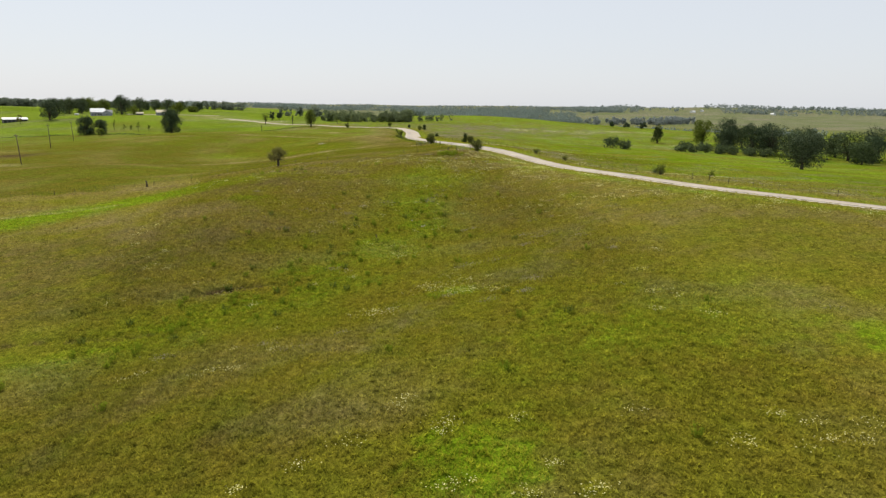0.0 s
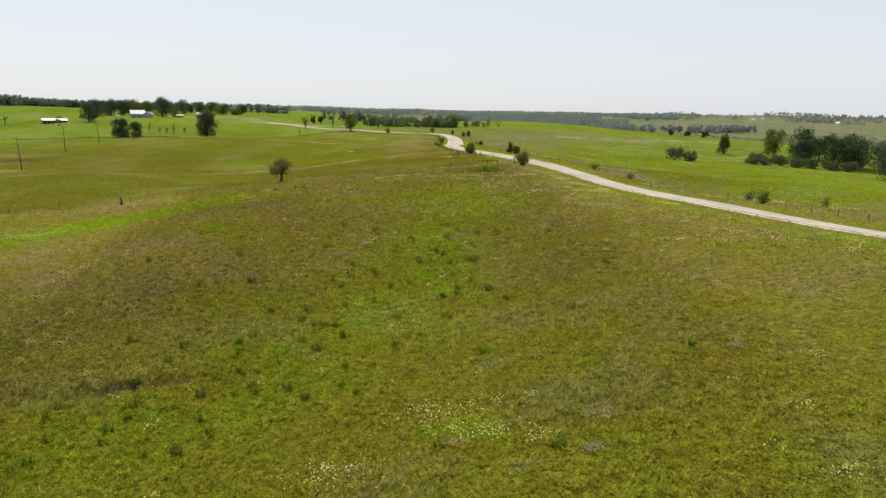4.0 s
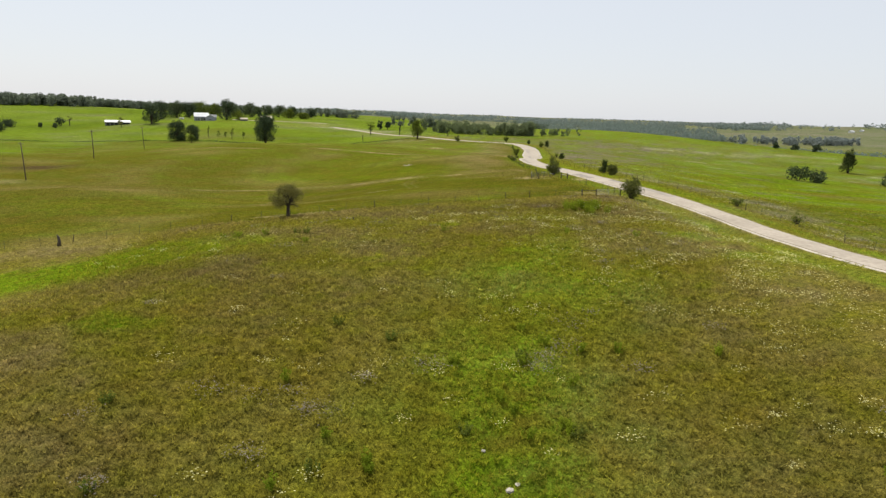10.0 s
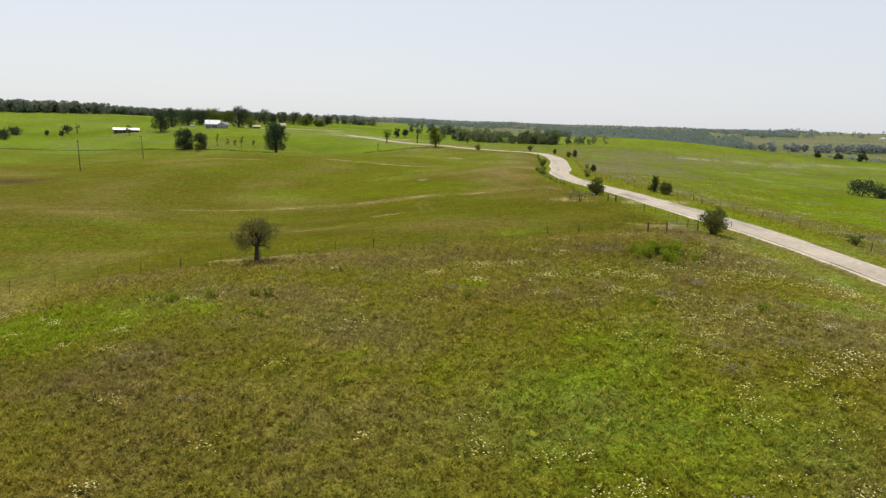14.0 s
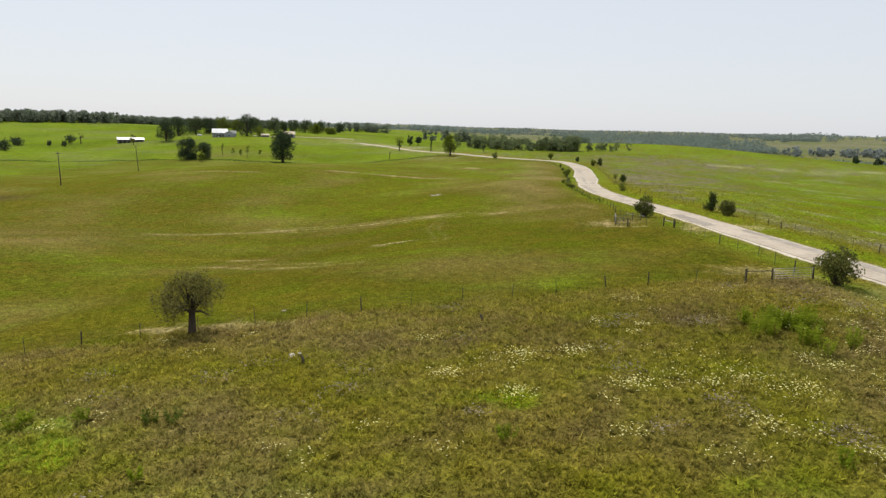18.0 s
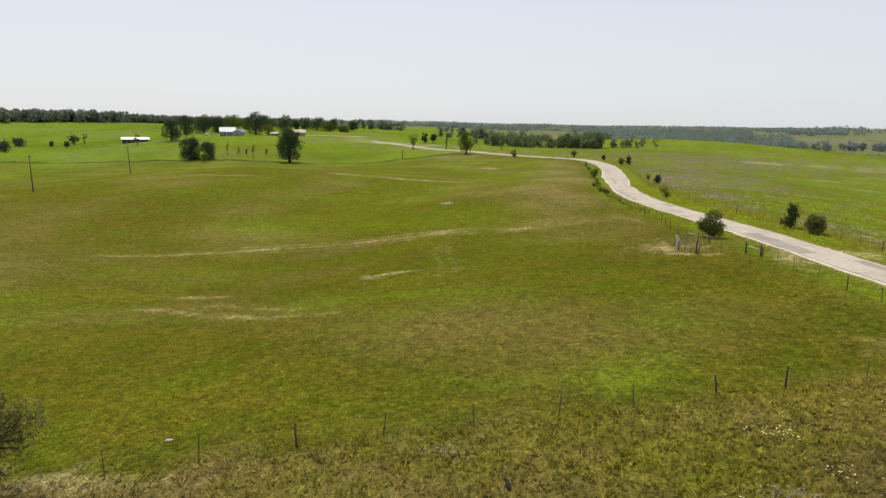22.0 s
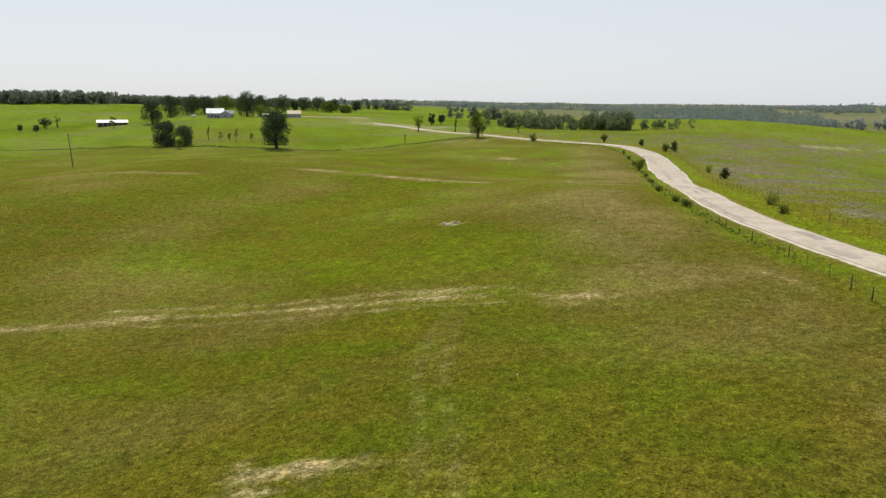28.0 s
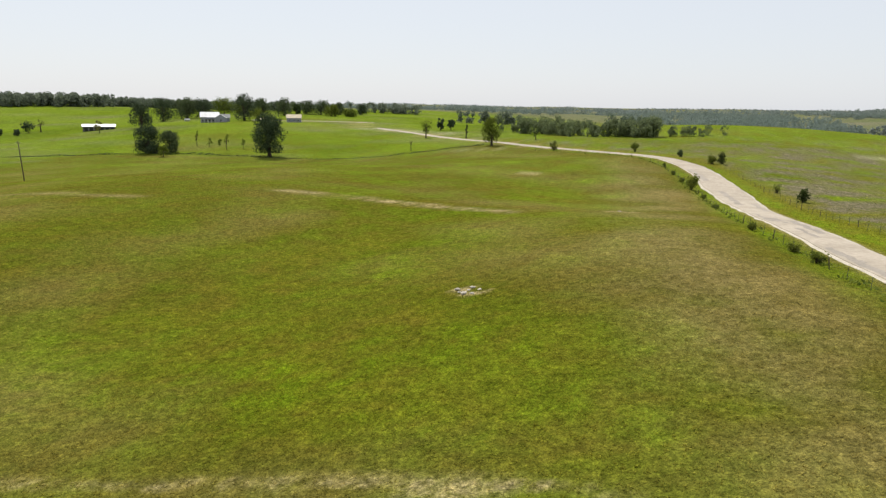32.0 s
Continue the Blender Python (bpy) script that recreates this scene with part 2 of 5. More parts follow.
M_ROOFG = grained("grey_shingle_roof", (0.20, 0.20, 0.205), (0.33, 0.33, 0.33), 5, 0.85, 0.3, 0.01)
M_ROOFT = grained("tan_roof", (0.50, 0.42, 0.30), (0.68, 0.58, 0.44), 4, 0.8, 0.3, 0.01)
M_SIDING = grained("grey_siding", (0.22, 0.23, 0.26), (0.32, 0.33, 0.37), 4, 0.7, 0.1, 0.01, (0.3, 0.3, 3))
M_WHITE = grained("white_paint", (0.66, 0.66, 0.64), (0.80, 0.80, 0.78), 4, 0.6, 0.05, 0.004)
M_DARKWALL = grained("dark_barn_boards", (0.10, 0.095, 0.09), (0.19, 0.18, 0.17), 6, 0.85, 0.3, 0.01, (2, 2, 0.2))
M_GLASS, _n, _l, _b = material("window_glass", 0.08, 0, 0.5)
_b.inputs["Base Color"].default_value = (0.03, 0.035, 0.04, 1)
M_OAK = leaf_material("oak_leaves", (0.042, 0.062, 0.040), (0.108, 0.134, 0.074), 0.16)
M_HEDGE = leaf_material("hedge_leaves", (0.070, 0.082, 0.022), (0.235, 0.240, 0.078), 0.45)
M_LIGHTLEAF = leaf_material("pale_leaves", (0.085, 0.115, 0.020), (0.190, 0.220, 0.045), 0.4)
M_BUSH = leaf_material("bush_leaves", (0.095, 0.118, 0.022), (0.235, 0.258, 0.054), 0.45)
M_CREEK = leaf_material("creek_leaves", (0.105, 0.140, 0.078), (0.235, 0.275, 0.145), 0.4)
M_APPLE = leaf_material("olive_leaves", (0.105, 0.102, 0.036), (0.265, 0.248, 0.082), 0.4)
M_CEDAR = leaf_material("cedar_leaves", (0.040, 0.058, 0.020), (0.105, 0.125, 0.042), 0.25)
M_WOODS = leaf_material("woodland_leaves", (0.056, 0.080, 0.042), (0.132, 0.162, 0.078), 0.22)
# leaves lightened and greyed: haze over the distant groves is in the colour
M_HAZED_GROVE = leaf_material("hazed_grove_leaves", (0.125, 0.155, 0.125), (0.235, 0.268, 0.205), 0.5)
# the next two leaf colours carry painted air haze, strongest at the horizon
M_HAZED_WOODS = leaf_material("hazed_woodland_leaves", (0.185, 0.222, 0.222), (0.295, 0.330, 0.330), 0.5)
M_HAZED_HORIZON = leaf_material("hazed_horizon_leaves", (0.25, 0.285, 0.31), (0.33, 0.36, 0.385), 0.5)
M_WEED = leaf_material("weed_leaves", (0.190, 0.240, 0.020), (0.300, 0.370, 0.034), 0.55)
M_PETAL = leaf_material("cream_flowers", (0.70, 0.65, 0.28), (0.90, 0.86, 0.50), 0.4)
M_MAUVE = leaf_material("mauve_flowers", (0.235, 0.19, 0.172), (0.40, 0.34, 0.315), 0.4)


# ---- the lie of the land ----
def spline(knots, q):
    """Weights of a natural cubic spline through the knots, at the places q."""
    k = np.asarray(knots, float)
    n, h = len(k), np.diff(k)
    a, b = np.eye(n), np.zeros((n, n))
    for i in range(1, n - 1):
        a[i, i - 1:i + 2] = h[i - 1] / 6, (h[i - 1] + h[i]) / 3, h[i] / 6
        b[i, i - 1:i + 2] = 1 / h[i - 1], -1 / h[i - 1] - 1 / h[i], 1 / h[i]
    bend = np.linalg.solve(a, b)
    q = np.clip(np.asarray(q, float), k[0], k[-1])
    i = np.clip(np.searchsorted(k, q) - 1, 0, n - 2)
    t = (q - k[i]) / h[i]
    s, e = 1 - t, np.eye(n)
    return s[:, None] * e[i] + t[:, None] * e[i + 1] + ((s ** 3 - s)[:, None] * bend[i] + (t ** 3 - t)[:, None] * bend[i + 1]) * (h[i] ** 2 / 6)[:, None]


# heights of the near hill and its hollows, and of the wider country, at the crossings of a few lines
NEAR_X = [-215, -150, -105, -68, -38, -12, 14, 40, 75, 120]
NEAR_Y = [10, 50, 88, 120, 152, 184, 220, 265, 325, 410]
NEAR_Z = [
    [-7.6, -7.0, -6.9, -6.9, -6.1, -4.8, -3.3, -1.4, 0.6, 2.5],
    [-6.4, -6.1, -6.4, -6.6, -6.6, -2.7, -0.2, -0.2, 1.7, 2.6],
    [-5.4, -5.1, -5.7, -4.9, -4.2, -3.0, 1.2, 3.6, 3.7, 2.9],
    [-4.9, -4.1, -3.4, -2.5, 1.2, 0.1, 1.4, 5.4, 4.5, 2.6],
    [-4.7, -3.8, -1.6, -0.7, 3.6, 5.1, 5.6, 5.7, 3.8, 1.3],
    [-4.5, -3.7, -1.4, 0.9, 4.4, 6.3, 6.8, 4.0, 2.1, -0.6],
    [-4.4, -3.2, 0.4, -0.8, 3.3, 6.2, 7.2, 5.2, 2.7, -2.4],
    [-4.7, -3.1, -2.9, -2.0, 2.4, 5.2, 5.7, 1.7, -0.4, -2.4],
    [-6.4, 1.1, 1.2, 1.6, 5.1, 5.0, 5.0, 1.7, -1.5, -4.1],
    [-4.1, 5.4, 8.3, 5.4, 2.6, 2.5, 1.5, -0.4, -3.8, -6.6],
]
WIDE_X = [-1100, -700, -480, -350, -250, -150, -50, 50, 160, 290, 560]
WIDE_Y = [-150, 80, 250, 400, 540, 650, 800, 1030, 1380]
WIDE_Z = [
    [2.3, -3.0, -7.7, -11.5, -14.7, -15.9, -9.6, 2.1, 2.8, 1.5, -3.0],
    [2.7, -2.4, -4.8, -6.3, -6.0, -5.0, -3.1, 2.4, 0.9, -5.4, -9.6],
    [5.3, -1.7, -4.8, -6.9, -0.4, -6.4, 3.3, 5.9, -4.7, -5.0, -12.8],
    [11.0, 0.8, -5.0, -9.1, -6.7, 2.9, 1.3, -0.2, -8.5, -12.4, -17.0],
    [17.0, 4.3, -3.4, -7.4, -4.8, -4.6, 4.7, -0.5, -4.2, -8.5, -20.2],
    [20.5, 9.3, -0.7, 4.1, 4.0, 0.3, 3.0, 3.7, 0.3, -5.4, -20.9],
    [21.9, 15.5, 9.8, 8.3, 6.0, 3.9, 6.2, 7.7, -1.2, -10.1, -20.1],
    [19.7, 15.2, 10.0, 12.0, 7.0, 1.3, -4.8, -6.6, -14.5, -21.8, -21.0],
    [12.6, 15.0, 13.6, 9.6, 4.0, -3.2, -8.7, -11.1, -13.9, -16.5, -22.7],
]


def step(a, b, x):
    t = np.clip((x - a) / (b - a), 0, 1)
    return t * t * (3 - 2 * t)


def waves(x, y, size, seed, octaves=3):
    """A smooth, uneven field between about -1 and 1."""
    rng = np.random.default_rng(seed)
    out, k, amp = np.zeros_like(x), 2 * np.pi / size, 1.0
    for _ in range(octaves):
        for _ in range(4):
            a, p = rng.uniform(0, 2 * np.pi, 2)
            q = k * rng.uniform(0.7, 1.3)
            out += amp * 0.35 * np.sin(q * (x * np.cos(a) + y * np.sin(a)) + p + 1.3 * np.sin(q * 0.6 * (x * np.sin(a) - y * np.cos(a)) + p * 2))
        k, amp = k * 2.1, amp * 0.5
    return out


def raw_height(x, y):
    w = step(-215, -150, x) * (1 - step(75, 120, x)) * step(10, 45, y) * (1 - step(330, 410, y))
    near = np.einsum("ij,jk,ik->i", spline(NEAR_Y, y), np.array(NEAR_Z), spline(NEAR_X, x))
    wide = np.einsum("ij,jk,ik->i", spline(WIDE_Y, y), np.array(WIDE_Z), spline(WIDE_X, x))
    z = wide * (1 - w) + near * w
    r = np.hypot(x, y - 250)
    f = step(1050, 2300, r)
    far = -2 + 9 * waves(x, y, 1700, 5) + 8 * step(2200, 4200, r)
    return z * (1 - f) + far * f


def curve_points(ctrl, gap):
    """Points about gap metres apart along a smooth line through ctrl."""
    c = np.array(ctrl, float)
    s = np.concatenate([[0], np.cumsum(np.hypot(*np.diff(c, axis=0).T))])
    q = np.linspace(0, s[-1], int(s[-1] / gap) + 1)
    w = spline(s, q)
    return w @ c


ROAD = curve_points([(320, 55), (200, 68), (120, 84), (70, 109), (47.5, 126), (37.5, 148), (29.5, 168), (22, 189), (16, 207), (11, 222),
                     (6.5, 240), (1.5, 266), (-5.3, 290), (-10.4, 309), (-14.0, 330), (-15.5, 352), (-15.7, 377), (-16.1, 404), (-18, 432), (-21.5, 464),
                     (-29, 496), (-44, 526), (-76, 568), (-110, 604), (-160, 667), (-208, 699), (-230, 722), (-240, 748), (-252, 772)], 1.5)


def near_line(x, y, line, reach):
    """Distance to a line of points (reach where farther), the index of its nearest point, and the side: minus to its left."""
    d, idx = np.full(len(x), float(reach)), np.zeros(len(x), int)
    lo, hi = line.min(0) - reach, line.max(0) + reach
    pick = np.nonzero((x > lo[0]) & (x < hi[0]) & (y > lo[1]) & (y < hi[1]))[0]
    for part_ in np.array_split(pick, max(1, len(pick) // 4000)):
        dd = (x[part_, None] - line[None, :, 0]) ** 2 + (y[part_, None] - line[None, :, 1]) ** 2
        k = dd.argmin(1)
        d[part_], idx[part_] = np.minimum(np.sqrt(dd[np.arange(len(part_)), k]), reach), k
    tang = np.gradient(line, axis=0)
    p = line[idx]
    side = np.sign((x - p[:, 0]) * tang[idx, 1] - (y - p[:, 1]) * tang[idx, 0])
    return d, idx, side


_rz = raw_height(ROAD[:, 0], ROAD[:, 1])
_k = np.hanning(31) / np.hanning(31).sum()
ROAD_Z = np.convolve(np.pad(_rz, 15, "edge"), _k, "valid")
RISE_Y = [0, 480, 496, 512, 528, 543, 557, 571, 584, 597, 611, 625, 640, 654, 667, 900]
RISE_Z = [0, 0, -0.2, -1.1, -1.9, -2.1, -1.55, -0.6, 0.9, 2.2, 2.6, 2.2, 1.4, 0.55, 0, 0]
ROAD_RISE = np.interp(ROAD[:, 1], RISE_Y, RISE_Z)  # the even grade of the road past the bend
ROAD_Z += ROAD_RISE
ROAD_Z -= 2.5 * step(700, 714, ROAD[:, 1])  # beyond the rise the road drops out of sight


def height(x, y):
    """Height of the ground; level across the road, with a shallow ditch on both sides."""
    x, y = np.atleast_1d(np.asarray(x, float)), np.atleast_1d(np.asarray(y, float))
    z = raw_height(x, y)
    d, i, _ = near_line(x, y, ROAD, 95.0)
    z = z + ROAD_RISE[i] * (1 - step(25, 94, d))
    w = (1 - step(4.5, 12, d)) * (1 - step(698, 712, ROAD[i, 1]))
    z = z * (1 - w) + (ROAD_Z[i] - 0.10) * w - 0.18 * np.exp(-((d - 6.0) / 1.5) ** 2)
    gully, _, _ = near_line(x, y, GULLY, 6.0)
    branch, _, _ = near_line(x, y, BRANCH, 6.0)
    return z - 0.7 * np.exp(-(gully / 1.1) ** 2) - 0.4 * np.exp(-(branch / 0.9) ** 2)


BRANCH = curve_points([(-50, 72), (-43, 74), (-38, 74.2), (-34, 74.6), (-30, 76)], 1.0)
GULLY = curve_points([(-46, 80), (-38, 85.5), (-29, 88.8), (-25.9, 90.1), (-23.9, 90.6), (-20.8, 90.9)], 1.0)
RUTS = [[(-20.6, 235), (-22, 227), (-24, 220), (-26, 216), (-28.6, 210.5)], [(-17.5, 224), (-18.6, 221), (-21, 217), (-23.6, 211.5)]]
TRACK = [(-34.6, 236), (-37, 245), (-39.8, 254), (-41.6, 263), (-42, 269)]
GREENS = [(-52, 292, 24, 12, 0.4), (-42, 256, 18, 8, 0.3), (-28, 226, 18, 9, 0.3), (-75, 300, 14, 10, 0.3), (-65, 322, 15, 10, 0.5), (-39, 283, 9, 6, 0.45), (-88, 292, 14, 9, 0.55), (-58, 289, 12, 5, 0.35), (-39, 225, 8, 2.6, 0.6), (-33, 240, 6, 5, 0.4), (-80, 250, 10, 5, 0.4), (-30, 262, 7, 4, 0.35),
          (-84, 226, 12, 5, 0.5), (-100, 205, 16, 6, 0.4), (-60, 345, 25, 8, 0.4), (-120, 330, 25, 14, 0.35), (-170, 430, 60, 22, 0.35), (-95, 470, 40, 25, 0.4), (-230, 500, 60, 20, 0.4), (-12, 222, 6, 4, 0.35), (-48, 262, 8, 3, 0.3)]
CREST_FENCE = [(-150, 139), (-110, 154), (-70.8, 169.3), (-52.9, 178), (-44.6, 181), (-37.8, 184.6), (-28.2, 189), (-13.4, 195.5), (-5.7, 199), (1.9, 202), (8, 204)]
FIELD_EDGE = [(-520, 470), (-420, 508), (-330, 532), (-272, 541), (-208, 546), (-150, 560), (-112, 588)]
# pale lines of hay and worn wheel tracks: (line, strength, width)
STRAW = [([(-100, 258), (-92, 263.5), (-84, 268.5), (-76, 272)], 0.5, 1.1), ([(-82, 274), (-72, 275.8), (-65, 276.2), (-56, 277), (-46, 277.2), (-41, 277), (-37, 276.4)], 0.62, 0.45),
         ([(-80, 272), (-69, 273.2), (-60, 274), (-52, 274.4), (-45, 274.6), (-40, 274.2)], 0.75, 0.55), ([(-76, 269.5), (-69, 270), (-61, 271), (-50, 272), (-44, 272.1), (-38, 271.8)], 0.5, 0.4),
         ([(-36.5, 274.2), (-33.5, 273.2), (-31, 272.4), (-29, 271.8)], 0.55, 0.6), ([(-34, 271.2), (-31.5, 270.6)], 0.4, 0.5),
         ([(-104, 368.5), (-97, 367.3), (-90, 366.6), (-79, 365), (-69, 362.8), (-58, 359.6)], 0.75, 1.5), ([(-162, 353), (-150, 355), (-138, 353), (-125, 352)], 0.4, 1.2),
         ([(-69, 227), (-64, 226), (-57, 222), (-52, 219.6), (-45, 218), (-41, 218)], 0.6, 0.5), ([(-61, 228.5), (-57, 227), (-52, 224.4), (-47, 222)], 0.55, 0.5), ([(-56, 223.6), (-53, 221), (-50, 219.6)], 0.4, 0.4),
         ([(-17, 284), (-14, 279), (-12.2, 273)], 0.3, 0.4), ([(-104, 127), (-86, 135), (-76, 140.5), (-66, 145)], 0.35, 0.7)]
PATCHES = [(-44.5, 240.8, 2.4, 0.8, 0.8), (-41.5, 241.6, 2.0, 0.6, 0.6), (-45, 238.6, 1.2, 0.6, 0.7), (-53.6, 310.6, 1.0, 0.5, 1.1), (-52.2, 309.4, 1.1, 0.5, 1.1), (-52.6, 311.2, 0.6, 0.4, 0.9), (-30.6, 273, 1.7, 0.8, 0.9), (-57.6, 274, 0.9, 0.5, 0.9), (-45.4, 274.8, 1.9, 0.6, 0.9), (-45.6, 276.5, 2.4, 0.6, 0.6), (-50, 272, 0.9, 0.4, 0.7), (-66.5, 234, 2.0, 0.7, 0.6), (-62.6, 234.4, 0.9, 0.5, 0.7), (-66, 437, 2.2, 0.8, 0.7), (-60, 439, 2.4, 0.8, 0.7), (-39.6, 183.6, 2.8, 1.0, 0.65), (-45.5, 183, 2, 0.9, 0.7), (-10.3, 246.8, 0.9, 3.4, 0.8), (-9.0, 243.0, 1.5, 0.8, 0.8), (-6.6, 241.7, 1.8, 0.5, 0.6), (-11.8, 248.6, 1.8, 3.4, 0.3), (-7.2, 248.4, 1.6, 1.8, 0.45),
           (-40, 363, 2, 0.8, 0.6), (-165, 262, 9, 4, 0.4), (4, 206, 3.5, 2.0, 0.45), (10.5, 246, 2.5, 3.0, 0.6), (2.0, 240.5, 1.2, 5.0, 0.6)]


SWARDS = [(2.3, 39.6, 3.5, 4.0, 1.8), (1.5, 77.7, 2.6, 1.3, 2.2), (-37, 131, 4, 2, 0.8), (-11, 109, 2.0, 1.0, 1.3), (-3, 159, 4, 4, 0.5), (-3, 118, 3.5, 3, 0.6), (-50, 158, 7, 6, 1.3), (-60, 150, 8, 4, 1.0), (-38.5, 162, 3, 1.6, 1.0), (-40, 164.5, 1.8, 1.0, 0.9),
          (-16, 170, 2.2, 1.0, 0.9), (-25, 158, 6, 4, 0.28), (-10, 152, 7, 5, 0.25), (4, 148, 5, 5, 0.25), (24, 66, 12, 10, 0.3), (39, 59, 3, 3, 0.8), (14, 168, 4, 2.5, 0.7), (19, 160, 4, 2, 0.6), (12, 58, 10, 8, 0.35)]
BROWNS = [(-48, 98, 18, 22, 1.0), (-74, 100, 26, 26, 0.9), (52, 100, 18, 26, 0.35), (-30, 112, 10, 10, 0.7), (-30, 56, 12, 14, 0.8), (-14, 46, 8, 10, 0.5), (22, 128, 14, 18, 0.7), (30, 100, 14, 14, 0.3), (-40, 147, 9, 7, 0.9), (-25, 138, 10, 7, 0.5), (-20, 186, 30, 6, 0.6), (6, 186, 16, 9, 0.5), (9, 118, 7, 10, 0.6), (-32, 152, 5, 4, 0.5), (16, 84, 6, 8, 0.4)]

BLOOMS = [(67, 580, 22, 6, 0.8), (74, 492, 14, 4, 0.8), (76, 449, 10, 4, 0.6), (37, 367, 9, 3, 0.6), (111, 575, 26, 7, 0.7), (152, 596, 22, 7, 0.8), (103, 528, 14, 5, 0.6), (75, 417, 10, 4, 0.6), (38, 315, 5, 2, 0.6), (45, 295, 5, 2, 0.6), (150, 470, 18, 6, 0.8), (165, 487, 12, 4, 0.6), (140, 452, 10, 4, 0.6), (175, 560, 24, 7, 0.6), (95, 440, 9, 4, 0.5), (-185, 690, 45, 8, 0.8), (-245, 681, 32, 5, 0.7), (-120, 572, 8, 5, 0.9), (-104, 571, 7, 4, 0.7)]


def zones(x, y):
    """How lush, dry, bare, full of flowers or haze-tinted the grass is at each place, 0 to 1."""
    x, y = np.asarray(x, float), np.asarray(y, float)
    d, i, side = near_line(x, y, ROAD, 60.0)
    crest, _, cs = near_line(x, y, curve_points(CREST_FENCE, 2.0), 60.0)
    fx = np.interp(x, [p[0] for p in CREST_FENCE], [p[1] for p in CREST_FENCE])
    meadow = 1 - step(-1.5, 1.5, y - fx - 1.5 * waves(x, y, 11, 3))
    pasture = (1 - meadow) * (side < 0)
    edge = np.interp(x, [p[0] for p in FIELD_EDGE], [p[1] for p in FIELD_EDGE])
    beyond = step(-2, 2, y - edge + waves(x, y, 25, 9) * 2) * step(-95, -135, x)
    lush, dry, bare, forb, deep, soil = (np.zeros_like(x) for _ in range(6))
    w40, w12, w5 = waves(x, y, 60, 11), waves(x, y, 16, 12), waves(x, y, 4, 13)
    w25 = waves(x, y, 26, 14)
    lush += beyond * np.clip(0.95 + 0.35 * waves(x, y, 150, 18) + 0.15 * w25, 0.35, 1.0)
    deep += pasture * (1 - np.clip(beyond, 0, 1)) * np.clip(0.62 + 0.25 * step(290, 380, y) + 0.45 * w40 + 0.35 * w25 + 0.2 * w12, 0, 1)
    lush += pasture * (1 - np.clip(beyond, 0, 1)) * step(290, 400, y) * np.clip(0.28 + 0.3 * w25, 0, 0.6) * step(12, 30, d)
    lush += pasture * (1 - np.clip(beyond, 0, 1)) * (1 - step(290, 400, y)) * np.clip(0.08 + 0.18 * w25 + 0.12 * w12, 0, 0.45) * step(12, 30, d)
    deep += 0.32 * pasture * (1 - np.clip(beyond, 0, 1))
    # left pasture: browner grass, its colour also darkened to stand for lens falloff
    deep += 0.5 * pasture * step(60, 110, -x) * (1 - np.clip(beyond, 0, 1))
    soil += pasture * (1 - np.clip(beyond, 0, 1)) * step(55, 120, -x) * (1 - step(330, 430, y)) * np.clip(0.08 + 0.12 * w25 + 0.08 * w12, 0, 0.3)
    bands = waves((x + y) * 0.28, y - 0.45 * x, 46, 23)
    deep += beyond * np.clip(0.5 * bands, 0, 0.5)
    lush *= 1 - beyond * np.clip(0.5 * bands, 0, 0.4)
    forb += beyond * np.clip(-0.7 * bands - 0.35, 0, 0.35)
    for px, py, a, b, k in GREENS:
        e = np.exp(-(((x - px) / a) ** 2 + ((y - py) / b) ** 2) * np.clip(1 + 0.5 * w12, 0.4, 2))
        lush += 0.75 * k * pasture * e * (0.7 + 0.3 * w5)
    verge = np.exp(-((d - 6.0) / 2.6) ** 2)
    lush += 0.8 * verge * np.clip(0.8 + 0.3 * w12, 0.3, 1)
    dry += 0.12 * verge
    wet, _, _ = near_line(x, y, curve_points([(-92, 124), (-77, 135), (-66, 146), (-55, 152), (-47, 159)], 1.5), 25.0)
    lush += 1.6 * np.exp(-(wet / (5.5 + 1.5 * w12)) ** 2)
    swale, _, _ = near_line(x, y, curve_points([(-48, 62), (-34, 73), (-20, 86), (-11, 97), (-6, 110), (-4, 122), (-5, 136), (-2, 150)], 1.5), 30.0)
    inside = np.exp(-(swale / (7.0 + 2.5 * w12)) ** 2) * step(54, 76, y)
    lush += 0.8 * inside * np.clip(0.75 + 0.45 * w12 + 0.35 * w5, 0.15, 1.2)
    streak, _, _ = near_line(x, y, curve_points([(-22, 95.5), (-16, 97), (-11, 103), (-7, 106)], 1.0), 12.0)
    lush += 0.7 * np.exp(-(streak / 1.5) ** 2) * np.clip(0.5 + 0.6 * w5, 0, 1)
    for px, py, a, b, k in SWARDS:
        e = ((x - px) / a) ** 2 + ((y - py) / b) ** 2
        lush += k * meadow * np.exp(-np.minimum(e * np.clip(1 + 0.6 * w5 + 0.3 * w12, 0.4, 2.2), 20) ** 1.7)
    for px, py, a, b, k in BROWNS:
        e = np.exp(-(((x - px) / a) ** 2 + ((y - py) / b) ** 2)) * np.clip(0.8 + 0.35 * w12 + 0.2 * w5, 0, 1.2)
        deep += 0.85 * k * meadow * e * (1 - 0.8 * inside)
        soil += 0.16 * k * meadow * e * (1 - inside)
    band, _, _ = near_line(x, y, curve_points([(-10, 54), (-5, 64), (-1, 73), (6, 79), (12, 86), (18, 96), (24, 108)], 1.5), 20.0)
    forb += 0.26 * np.exp(-(band / 3.0) ** 2) * np.clip(0.5 + 0.6 * w12 + 0.35 * w5, 0, 1)
    right = step(8, 20, d) * (side > 0)
